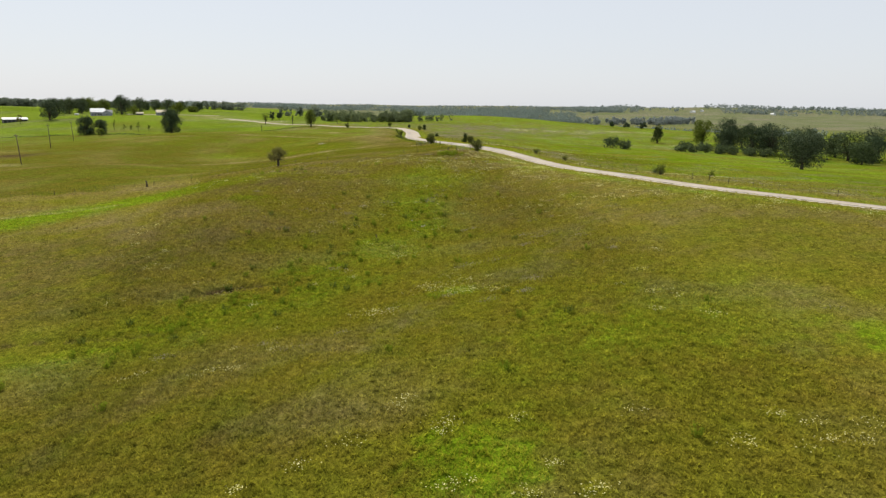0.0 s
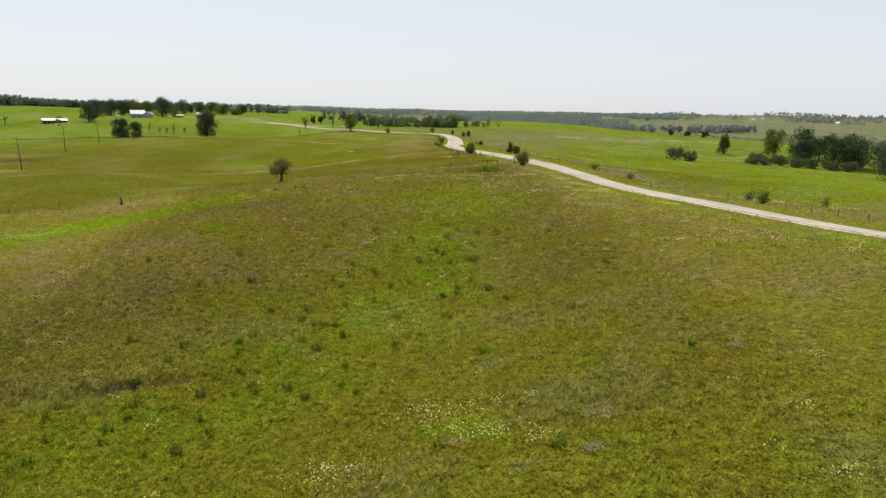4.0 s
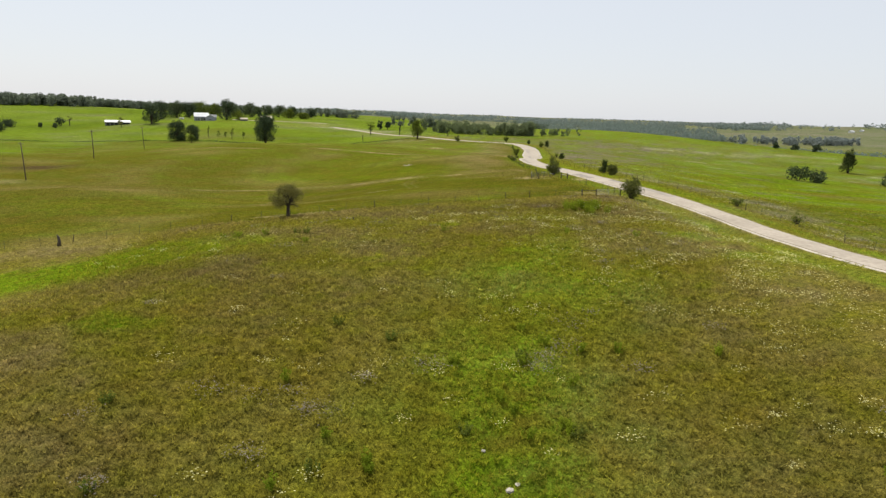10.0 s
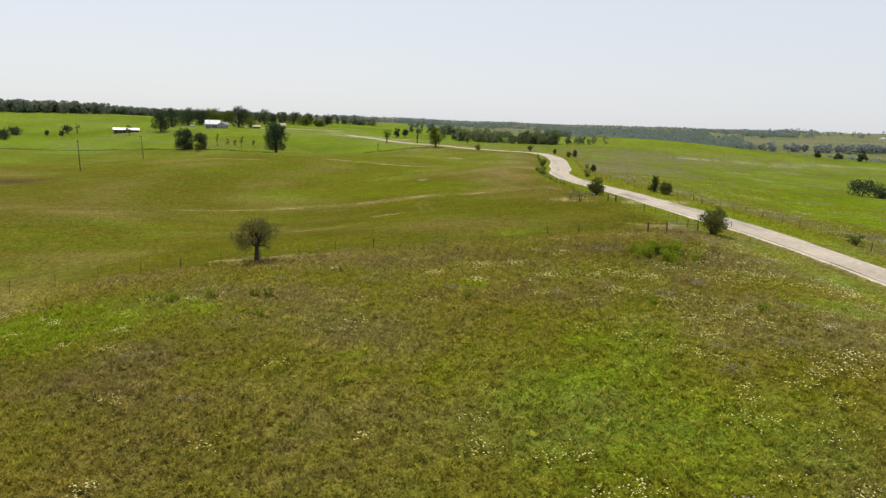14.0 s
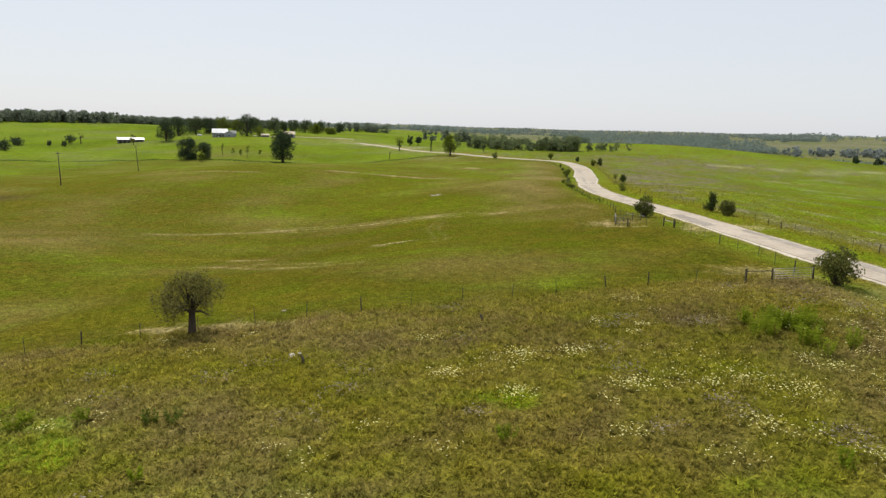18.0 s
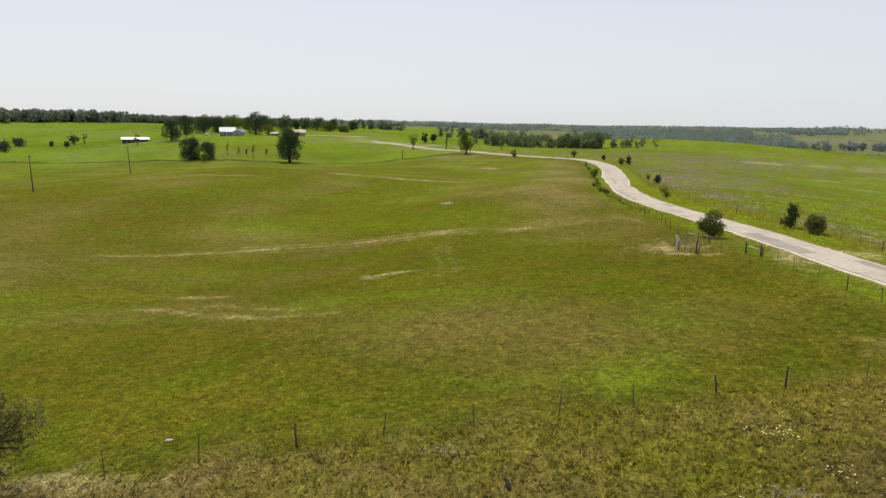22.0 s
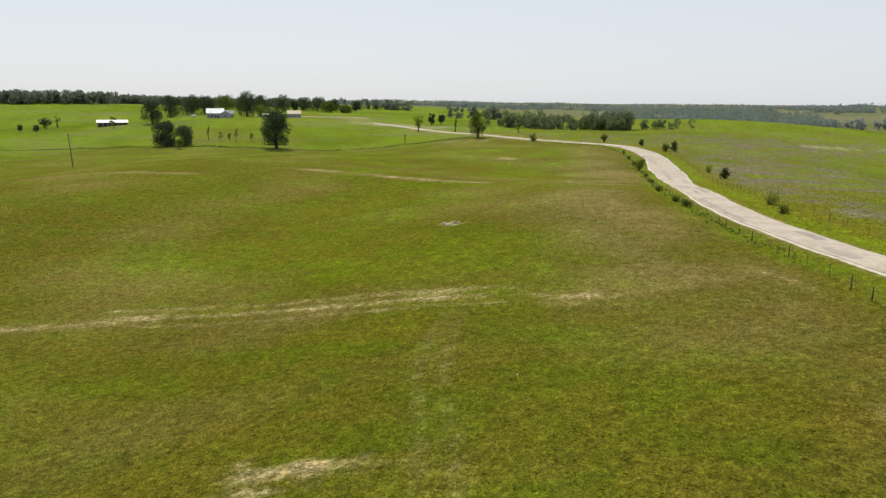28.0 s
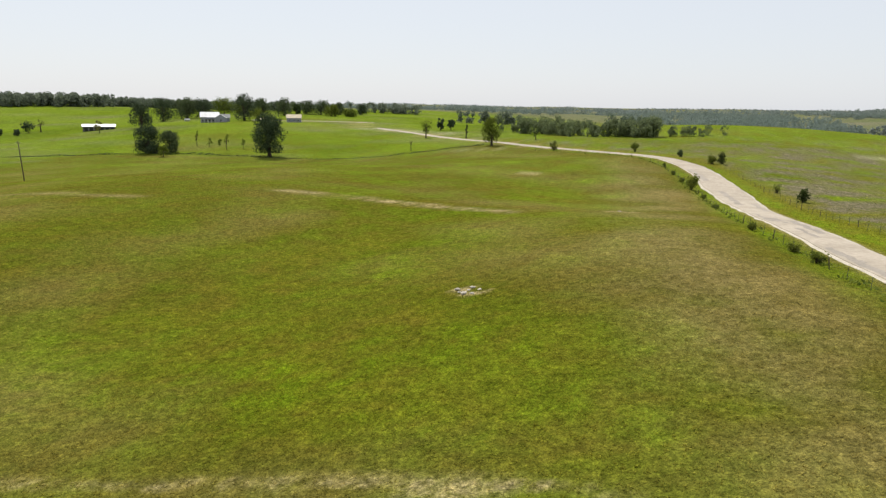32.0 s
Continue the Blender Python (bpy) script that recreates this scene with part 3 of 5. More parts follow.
    lush += right * np.clip(0.72 + 0.4 * w40 + 0.2 * w25, 0, 0.95) * step(150, 330, y + 1.2 * np.abs(x))
    deep += right * np.clip(0.7 + 0.4 * w40 + 0.3 * w25, 0, 1)
    forb += right * np.clip(0.75 * np.exp(-((d - 15) / 6) ** 2) * (0.6 + 0.7 * w12) + 0.3 * w25 + 0.25 * w12 - 0.1, 0, 0.8) * (1 - step(600, 800, y))
    grey = 0.85 * np.exp(-(((x - 35 - 20 * w40) / 80) ** 2 + ((y - 575) / 48) ** 2)) + 1.1 * np.exp(-(((x - 14 - 6 * w40) / 26) ** 2 + ((y - 440) / 75) ** 2)) + 0.5 * np.exp(-(((d - 17) / 6) ** 2)) * step(180, 230, y) * (1 - step(420, 480, y))
    grey = grey * np.clip(0.55 + 0.5 * w25 + 0.35 * w12, 0, 1.1)
    forb += right * np.clip(grey, 0, 0.85)
    lush *= 1 - right * np.clip(grey, 0, 0.85)
    dry += right * np.clip(0.25 * np.exp(-((y - 250 - 0.4 * x) / 60) ** 2) + 0.2 * w25 - 0.05, 0, 0.4)
    dry += meadow * np.clip(0.02 + 0.16 * w40 + 0.05 * w12, 0, 0.22) + meadow * (1 - inside) * step(85, 150, y + 0.5 * np.abs(x - 5)) * np.clip(0.27 + 0.16 * w12 + 0.14 * w25 + 0.12 * w5, 0, 0.72)
    forb += 0.55 * meadow * np.clip(-0.05 + 0.2 * w12 + 0.2 * w40 + 0.2 * np.exp(-(((x - 4) / 26) ** 2 + ((y - 182) / 20) ** 2)), 0, 0.6)
    dry += pasture * np.clip(0.05 + 0.35 * w40 + 1.0 * np.exp(-((d - 20) / 9) ** 2) * step(240, 290, y) * (1 - step(430, 500, y)) * np.clip(0.62 + 0.55 * w25 + 0.3 * w12, 0, 1), 0, 0.9) * (1 - np.clip(beyond, 0, 1))
    dry += 0.25 * np.exp(-((crest - 3) / 5) ** 2) * meadow
    forb += 0.15 * pasture * np.exp(-((d - 20) / 8) ** 2) * step(250, 300, y) * (1 - step(430, 500, y)) * (1 - np.clip(beyond, 0, 1))
    w2 = waves(x, y, 1.7, 15, 2)
    for line, k, wd in STRAW:
        s, _, _ = near_line(x, y, curve_points(line, 0.8), 10.0)
        bare += 1.3 * k * np.exp(-(s / (wd * (1 + 0.3 * w12))) ** 2) * np.clip(0.62 + 0.4 * w5 + 0.45 * w2, 0.05, 1)
        dry += 0.2 * np.exp(-(s / (wd + 0.8)) ** 2)
    forb += beyond * np.clip(0.35 * waves(x * 0.6, y, 70, 19) - 0.15, 0, 0.3) + 0.3 * beyond * np.exp(-((d - 12) / 9) ** 2)
    dry += beyond * np.clip(0.2 * waves(x, y, 110, 17), 0, 0.2)
    bloom = np.zeros_like(x)
    for px, py, a, b, k in BLOOMS:
        bloom += 1.35 * k * np.exp(-(((x - px) / a) ** 2 + ((y - py) / b) ** 2)) * np.clip(0.5 + 0.8 * w12 + 0.6 * w5, 0, 1)
    bloom += right * np.clip(0.35 * np.exp(-((d - 14) / 6) ** 2) * (w12 + 0.4 * w5), 0, 0.35) * (y < 330)
    for px, py, a, b, k in PATCHES:
        e = ((x - px) / a) ** 2 + ((y - py) / b) ** 2
        bare += k * np.exp(-np.minimum(e * np.clip(1 + 0.9 * w5, 0.3, 2), 50) ** 1.5)
    track, _, _ = near_line(x, y, curve_points(TRACK, 0.8), 6.0)
    bare += 0.2 * np.exp(-((track - 0.9) / 0.36) ** 2) * np.clip(0.7 + 0.5 * w5, 0.1, 1)
    g, _, _ = near_line(x, y, GULLY, 6.0)
    damp = 1 - np.clip(lush, 0, 1)
    soil += 1.2 * np.exp(-(g / 1.1) ** 4) * np.clip(0.5 + 0.9 * w12 + 0.3 * w5, 0, 1) * step(-33, -29, x)
    brown = np.exp(-(((x + 118) / 30) ** 2 + ((y - 246) / 16) ** 2)) * (0.7 + 0.4 * w12)
    dry += 0.5 * brown
    soil += 0.22 * brown
    soil += damp * meadow * step(120, 165, y) * np.clip(0.02 + 0.20 * w12 + 0.10 * w25 + 0.12 * w5, 0, 0.4)
    soil += meadow * (1 - step(120, 165, y)) * np.clip(0.12 * w12 + 0.08 * w5 - 0.06, 0, 0.2)
    branch, _, _ = near_line(x, y, BRANCH, 6.0)
    soil += 0.8 * np.exp(-(branch / 0.7) ** 2) * np.clip(0.5 + 0.7 * w5, 0, 1)
    soil += 1.2 * np.exp(-(((x + 180) / 11) ** 2 + ((y - 297) / 7) ** 2)) * np.clip(0.8 + 0.4 * w5, 0, 1)
    for line, k in zip(RUTS, (0.9, 0.6)):
        s, _, _ = near_line(x, y, curve_points(line, 0.8), 6.0)
        soil += k * np.exp(-(s / 0.28) ** 2) * np.clip(0.45 + 0.6 * w5 + 0.3 * w2, 0, 1)
    bare += 0.5 * np.exp(-(d / (3.4 - 1.0 * (side < 0) * (1 - step(196, 218, y)))) ** 8)
    # painted haze: faint from y 300 on, full on the far fields
    sage_haze = np.maximum(step(850, 1500, np.hypot(x, y - 250)), 0.10 * step(300, 520, y))
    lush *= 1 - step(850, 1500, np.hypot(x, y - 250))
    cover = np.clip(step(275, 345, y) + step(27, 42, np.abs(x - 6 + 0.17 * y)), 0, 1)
    return {"cover": cover, "deep": np.clip(deep, 0, 1), "soil": np.clip(soil, 0, 1), "sage_haze": sage_haze, "bloom": np.clip(bloom, 0, 1), "lush": np.clip(lush, 0, 1), "dry": np.clip(dry, 0, 1), "bare": np.clip(bare, 0, 1), "forb": np.clip(forb, 0, 1)}


# ---- building helpers ----
def mesh_from(name, verts, faces, mat, smooth=False):
    me = bpy.data.meshes.new(name)
    me.from_pydata([tuple(v) for v in verts], [], faces)
    me.materials.append(mat)
    if smooth:
        me.polygons.foreach_set("use_smooth", [True] * len(me.polygons))
    return me


def fast_mesh(name, verts, quads, mat, smooth=False):
    """A mesh from arrays: verts (n, 3), faces (m, 3 or 4)."""
    me = bpy.data.meshes.new(name)
    verts, quads = np.asarray(verts, np.float32), np.asarray(quads, np.int32)
    me.vertices.add(len(verts))
    me.vertices.foreach_set("co", verts.ravel())
    k = quads.shape[1]
    me.loops.add(quads.size)
    me.loops.foreach_set("vertex_index", quads.ravel())
    me.polygons.add(len(quads))
    me.polygons.foreach_set("loop_start", np.arange(0, quads.size, k, dtype=np.int32))
    me.polygons.foreach_set("use_smooth", np.full(len(quads), smooth))
    me.update(calc_edges=True)
    me.materials.append(mat)
    return me


def put_zones(me, x, y):
    for key, v in zones(x, y).items():
        a = me.attributes.new(key, "FLOAT", "POINT")
        a.data.foreach_set("value", v.astype(np.float32))


def part(name, me, parent, label="", at=None):
    ob = new(name, me)
    ob.parent = parent
    if at is not None:
        ob.matrix_basis = at
    return tagged(ob, label)


def thing(name, x, y, label, category, group="", turn=0.0, z=None):
    ob = new(name)
    ob.empty_display_size = 0.3
    ob.matrix_basis = pose(x, y, float(height(x, y)[0]) if z is None else z, 0, 0, turn)
    return tagged(ob, label, category, group)


class Shape:
    """Collects vertices and faces of one mesh."""

    def __init__(self):
        self.v, self.f = [], []

    def box(self, x0, y0, z0, x1, y1, z1, taper=0.0):
        n, t = len(self.v), taper
        self.v += [(x0, y0, z0), (x1, y0, z0), (x1, y1, z0), (x0, y1, z0), (x0 + t, y0 + t, z1), (x1 - t, y0 + t, z1), (x1 - t, y1 - t, z1), (x0 + t, y1 - t, z1)]
        self.f += [[n + i for i in q] for q in ((3, 2, 1, 0), (4, 5, 6, 7), (0, 1, 5, 4), (1, 2, 6, 5), (2, 3, 7, 6), (3, 0, 4, 7))]
        return self

    def tube(self, pts, radii, n=7, cap=True):
        pts = [Vector(p) for p in pts]
        base = len(self.v)
        for i, p in enumerate(pts):
            d = (pts[min(i + 1, len(pts) - 1)] - pts[max(i - 1, 0)]).normalized()
            u = d.orthogonal().normalized()
            w = d.cross(u)
            for k in range(n):
                a = 2 * math.pi * k / n
                self.v.append(tuple(p + (u * math.cos(a) + w * math.sin(a)) * radii[i]))
        for i in range(len(pts) - 1):
            for k in range(n):
                a, b = base + i * n + k, base + i * n + (k + 1) % n
                self.f.append([a, b, b + n, a + n])
        if cap:
            self.f.append([base + k for k in range(n)][::-1])
            self.f.append([base + (len(pts) - 1) * n + k for k in range(n)])
        return self

    def mesh(self, name, mat, smooth=False):
        return mesh_from(name, self.v, self.f, mat, smooth)


def leaf_cards(centres, normals, sizes, rng):
    """Small folded leaf clumps: vertices and triangles."""
    n = len(centres)
    nr = normals + rng.normal(0, 0.55, (n, 3))
    nr /= np.linalg.norm(nr, axis=1, keepdims=True) + 1e-9
    u = np.cross(nr, rng.normal(0, 1, (n, 3)))
    u /= np.linalg.norm(u, axis=1, keepdims=True) + 1e-9
    w = np.cross(nr, u)
    s = sizes[:, None]
    bend = nr * s * rng.uniform(-0.35, 0.15, (n, 1))
    v = np.stack([centres - u * s, centres + w * s * 0.55 + bend, centres + u * s * 0.9, centres - w * s * 0.55 + bend], 1).reshape(-1, 3)
    i = np.arange(n)[:, None] * 4
    f = np.concatenate([i + [[0, 1, 2]], i + [[0, 2, 3]]], 1).reshape(-1, 3)
    return v, f


def crown_points(lobes, count, rng, flat=1.0):
    """Places and outward ways of leaves on a set of rounded lobes (x, y, z, r)."""
    lobes = np.array(lobes, float)
    p = lobes[:, 3] ** 2
    k = rng.choice(len(lobes), count, p=p / p.sum())
    d = rng.normal(0, 1, (count, 3))
    d[:, 2] = d[:, 2] * 0.9 + 0.15
    d /= np.linalg.norm(d, axis=1, keepdims=True)
    r = lobes[k, 3] * (0.55 + 0.5 * rng.random(count) ** 0.6)
    c = lobes[k, :3] + d * r[:, None] * [1, 1, flat]
    return c, d


def lobes_for(h, w, low, count, rng, shape="round"):
    """Lobes that fill a crown of height h and width w, beginning at low."""
    out = []
    for _ in range(count):
        t = rng.random() ** 0.85
        q = 0.05 + 0.83 * t
        z = low + (h - low) * q
        if shape == "round":
            env = max(0.05, 1 - abs(2 * q - 0.85) ** 2.6) ** 0.385
        elif shape == "dome":
            env = math.sqrt(max(0.04, 1 - (q * 1.02) ** 2.2))
        elif shape == "cone":
            env = 1.05 - 0.9 * t
        else:
            env = 0.75 + 0.35 * math.sin(math.pi * t)
        a, q = rng.random() * 2 * math.pi, rng.random() ** 0.35
        r = w * rng.uniform(0.13, 0.23)
        r *= 0.62 if shape == "dome" else 1.0
        reach = max(0.0, w / 2 * env - r * 0.7) * q
        out.append((reach * math.cos(a), reach * math.sin(a), max(min(z, h - r * 0.75), r * 0.55), r))
    return out


def tree(name, label, category, x, y, h, w, seed, leaf, count=2400, size=0.32, low=0.25, lobes=20, shape="round", stem=0.04, lean=(0, 0), group="", gap=0.0, ragged=0.13):
    rng = np.random.default_rng(seed)
    top = thing(name, x, y, label, category, group)
    lows = h * low
    ls = lobes_for(h, w, lows, lobes, rng, shape)
    wood = Shape()
    r0 = h * stem
    mid = Vector((lean[0] * h * 0.5, lean[1] * h * 0.5, lows + (h - lows) * 0.25))
    wood.tube([(0, 0, -0.4), (0, 0, 0.06 * h), tuple(mid * 0.55), tuple(mid), (lean[0] * h, lean[1] * h, h * 0.8)], [r0 * 1.5, r0 * 1.1, r0 * 0.9, r0 * 0.7, r0 * 0.12], 8)
    for lx, ly, lz, lr in ls[:max(5, lobes // 2)]:
        start = mid * rng.uniform(0.6, 1.0)
        end = Vector((lx, ly, lz))
        wood.tube([tuple(start), tuple(start.lerp(end, 0.5) + Vector((0, 0, 0.04 * h))), tuple(end)], [r0 * 0.45, r0 * 0.28, r0 * 0.07], 5, False)
    part("trunk", wood.mesh("trunk", M_BARK, True), top)
    ls = [(a + lean[0] * c, b + lean[1] * c, c, r) for a, b, c, r in ls]
    c, d = crown_points(ls, count, rng)
    uneven = 1 + ragged * waves(c[:, 0] + 0.7 * c[:, 2], c[:, 1] - 0.7 * c[:, 2], w * 0.33, seed + 2, 3)
    c[:, :2] *= uneven[:, None]
    c[:, 2] = lows + (c[:, 2] - lows) * (0.7 + 0.3 * uneven)
    if gap:
        keep = waves(c[:, 0] + c[:, 2], c[:, 1] - c[:, 2], w * 0.35, seed + 1) > -gap
        c, d = c[keep], d[keep]
    keep = c[:, 2] > max(0.15, lows * 0.75)
    c, d = c[keep], d[keep]
    v, f = leaf_cards(c, d, size * rng.uniform(0.6, 1.35, len(c)), rng)
    part("crown", fast_mesh("crown", v, f, leaf), top)
    return top


def shrub(name, label, x, y, h, w, seed, leaf, count=900, size=0.16, shape="bush", category="bush", group="", loose=1.0):
    rng = np.random.default_rng(seed)
    top = thing(name, x, y, label, category, group)
    ls = lobes_for(h, w, h * 0.08, 22 if loose > 0.5 else 44, rng, shape)
    wood = Shape()
    for lx, ly, lz, lr in ls:
        wood.tube([(lx * 0.12, ly * 0.12, -0.2), (lx * 0.5, ly * 0.5, lz * 0.6), (lx, ly, lz + lr * 0.5)], [0.05, 0.03, 0.01], 5, False)
    part("wood", wood.mesh("wood", M_BARK, True), top)
    c, d = crown_points(ls, count, rng)
    ragged = 1 + 0.26 * loose * waves(c[:, 0] * 1.0 + c[:, 2], c[:, 1] - c[:, 2], w * 0.3, seed + 2, 2)
    c = c * ragged[:, None]
    keep = waves(c[:, 0] - c[:, 2], c[:, 1] + c[:, 2], w * 0.28, seed + 3) > -0.55 - 0.5 * (1 - loose)
    c, d = c[keep], d[keep]
    c[:, 2] = np.maximum(c[:, 2], 0.05)
    v, f = leaf_cards(c, d, size * rng.uniform(0.6, 1.4, len(c)), rng)
    part("foliage", fast_mesh("foliage", v, f, leaf), top)
    return top


def grove(name, label, places, leaf, seed, cards=110, size=0.9, category="woods"):
    """A wood whose trees nobody could count: trunks and crowns in one object. places: x, y, height, width."""
    rng = np.random.default_rng(seed)
    pl = np.array(places, float)
    z = height(pl[:, 0], pl[:, 1])
    vs, fs, n = [], [], 0
    for (x, y, h, w), g in zip(pl, z):
        ls = lobes_for(h, w, 0.0, 9, rng)
        c, d = crown_points(ls, cards, rng)
        v, f = leaf_cards(c + [x, y, g], d, size * rng.uniform(0.6, 1.3, cards) * (h / 12) ** 0.5, rng)
        vs.append(v)
        fs.append(f + n)
        n += len(v)
        a = np.array([[math.cos(t), math.sin(t)] for t in (0, 2.1, 4.2)]) * h * 0.02
        v = np.array([[x + q[0] * k, y + q[1] * k, g + zz] for zz, k in ((-0.3, 1), (h * 0.6, 0.3)) for q in a])
        fs.append(np.array([[0, 1, 4], [0, 4, 3], [1, 2, 5], [1, 5, 4], [2, 0, 3], [2, 3, 5]]) + n)
        vs.append(v)
        n += 6
    ob = new(name, fast_mesh(name, np.concatenate(vs), np.concatenate(fs), leaf))
    return tagged(ob, label, category, kind="stuff")


# ---- the ground ----
def graded(lo, hi, fine_lo, fine_hi, gap, growth, most):
    """Grid lines: gap metres apart between fine_lo and fine_hi, ever wider beyond."""
    out = list(np.arange(fine_lo, fine_hi + gap / 2, gap))
    g, v = gap, out[-1]
    while v < hi:
        g = min(g * growth, most)
        v += g
        out.append(v)
    g, v = gap, out[0]
    while v > lo:
        g = min(g * growth, most)
        v -= g
        out.insert(0, v)
    return np.array(out)


def relief(x, y):
    """Low tussocky mounds, stronger in the uncut meadow than in the grazed pasture."""
    fx = np.interp(x, [p[0] for p in CREST_FENCE], [p[1] for p in CREST_FENCE])
    rough = np.clip(1 - step(-2, 2, y - fx) + step(0, 20, x + 14 + 0.1 * (y - 200)) * (y > 200), 0, 1)
    d, _, _ = near_line(x, y, ROAD, 8.0)
    return (0.035 + 0.075 * rough) * (waves(x, y, 1.9, 21, 2) + 0.5 * waves(x, y, 4.6, 22, 1)) * step(3.2, 5.5, d) * (1 - step(380, 470, np.hypot(x, y - 180)))


gx, gy = graded(-4300, 4300, -74, 58, 0.75, 1.06, 90), graded(-700, 4700, 28, 330, 0.75, 1.05, 90)
X, Y = np.meshgrid(gx, gy)
xs, ys = X.ravel(), Y.ravel()
zs = height(xs, ys) + relief(xs, ys)
nx, ny = len(gx), len(gy)
q = (np.arange(ny - 1)[:, None] * nx + np.arange(nx - 1)[None, :]).ravel()
ground = new("ground", fast_mesh("ground", np.column_stack([xs, ys, zs]), np.column_stack([q, q + 1, q + nx + 1, q + nx]), M_GROUND, True))
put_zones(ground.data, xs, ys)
tagged(ground, "rolling prairie of olive, brown and bright green grass", "ground", kind="structure")


# ---- the road ----
def strip(line, zline, offs, lift, thick, lo=0, hi=None):
    """A ribbon along a line between two offsets, with a small thickness."""
    sl = slice(lo, hi)
    tang = np.gradient(line, axis=0)
    nrm = np.column_stack([tang[:, 1], -tang[:, 0]]) / np.hypot(tang[:, 0], tang[:, 1])[:, None]
    p, nn, z = line[sl], nrm[sl], zline[sl]
    cols = []
    for k, (o, dz) in enumerate(offs):
        o = o if np.ndim(o) else np.full(len(line), o)
        cols.append(np.column_stack([p + nn * o[sl][:, None], z + lift + dz]))
    m, c = len(p), len(cols)
    v = np.stack(cols, 1).reshape(-1, 3)
    i = (np.arange(m - 1)[:, None] * c + np.arange(c - 1)[None, :]).ravel()
    return v, np.column_stack([i, i + 1, i + c + 1, i + c])


arc = np.arange(len(ROAD)) * 1.5
wob = 0.07 * np.sin(arc / 3.1) + 0.05 * np.sin(arc / 1.37 + 1) + 0.12 * np.sin(arc / 9.0)
grown = 1 - step(196, 218, ROAD[:, 1])  # grass creeps over this edge
far_side = 0.5 * (1 - step(125, 150, ROAD[:, 1]))
bend_in = 1.4 * step(385, 408, ROAD[:, 1]) * (1 - step(430, 455, ROAD[:, 1]))  # the road widens through the bend
bend_out = 1.7 * step(390, 440, ROAD[:, 1]) * (1 - step(470, 500, ROAD[:, 1]))
grown, far_side = grown - bend_in, far_side - bend_out
v, f = strip(ROAD, ROAD_Z, [(-2.6 + wob + grown, -0.16), (-2.55 + wob + grown, 0.03), (-1.4, 0.06), (0, 0.09), (1.4, 0.06), (2.55 - wob[::-1] - far_side, 0.03), (2.6 - wob[::-1] - far_side, -0.16)], 0, 0)
road = new("road", fast_mesh("road", v, f, M_ASPHALT, False))
tagged(road, "pale sun-bleached asphalt country road, cracked and patched", "road", kind="structure")
v, f = strip(ROAD, ROAD_Z, [(-3.2 + 2 * wob + grown, -0.16), (-2.9 + wob + grown, -0.05), (2.9 + wob - far_side, -0.05), (3.2 + 2 * wob - far_side, -0.16)], 0, 0)
shoulder = new("gravel_shoulder", fast_mesh("gravel_shoulder", v, f, M_GRAVEL, False))
tagged(shoulder, "narrow pale gravel shoulder along the asphalt", "shoulder", kind="structure")


# ---- trees ----
tree("apple_tree", "low spreading olive-leaved tree with a thick dark trunk by the fence", "tree", -42.2, 181.7, 4.75, 6.5, 3, M_APPLE, 13000, 0.085, 0.30, 60, "dome", stem=0.060, gap=0.12, ragged=0.26, lean=(0.02, 0))
tree("oak_tree", "large dark green oak with a rounded crown at the field edge", "tree", -208.4, 549.7, 20.5, 17.5, 5, M_OAK, 11000, 0.36, 0.10, 40, gap=0.7)
tree("roadside_tree", "tall leafy green tree standing beside the road", "tree", -107.7, 584.6, 13.2, 10.4, 7, M_LIGHTLEAF, 6000, 0.27, 0.13, 28, gap=0.55)
tree("hedge_tree", "dense dark round tree in a clump at the field edge", "tree", -271, 543, 13.5, 13.5, 11, M_OAK, 8000, 0.32, 0.02, 34)
tree("hedge_tree", "mid green round tree in a clump at the field edge", "tree", -261.5, 547, 10.5, 11, 12, M_WOODS, 6000, 0.30, 0.02, 28)
tree("small_tree", "small bright green tree in front of a dark clump", "tree", -255, 533, 5.0, 5.5, 13, M_LIGHTLEAF, 700, 0.35, 0.15, 12)
tree("oak_tree", "broad dark oak in the valley with a shadow beneath", "tree", 157.5, 309.9, 15.4, 19.5, 21, M_OAK, 12000, 0.30, 0.06, 44, gap=0.9, ragged=0.18)
tree("cedar_tree", "dark cone-shaped cedar alone in the green field", "tree", 152.2, 505, 12.5, 12, 22, M_CEDAR, 4500, 0.34, 0.05, 24, "cone", gap=0.9)
for k, (x, y, h, w, leaf) in enumerate([(184.5, 506, 17.5, 14, M_LIGHTLEAF), (196.5, 494, 19.5, 16, M_OAK), (196.6, 451.5, 19, 17, M_OAK), (206, 446, 21, 19, M_OAK), (216, 425, 19, 18, M_WOODS),
                                        (228, 440, 18, 17, M_OAK), (246, 430, 17, 17, M_WOODS), (265, 437, 20, 20, M_OAK), (250, 452, 15, 15, M_WOODS), (188, 470, 14, 12, M_OAK), (284, 425, 18, 18, M_WOODS),
                                        (300, 450, 19, 19, M_OAK), (240, 405, 13, 14, M_WOODS), (207, 493, 14, 14, M_WOODS), (212, 462, 18, 18, M_OAK), (222, 448, 17, 16, M_WOODS), (255, 420, 15, 16, M_OAK)]):
    tree("valley_tree", "full-crowned green tree in a row along the valley", "tree", x, y, h, w * 1.12, 30 + k, leaf, 5000, 0.40, 0.04, 30, group="row of trees in the valley", gap=0.9, ragged=0.17)
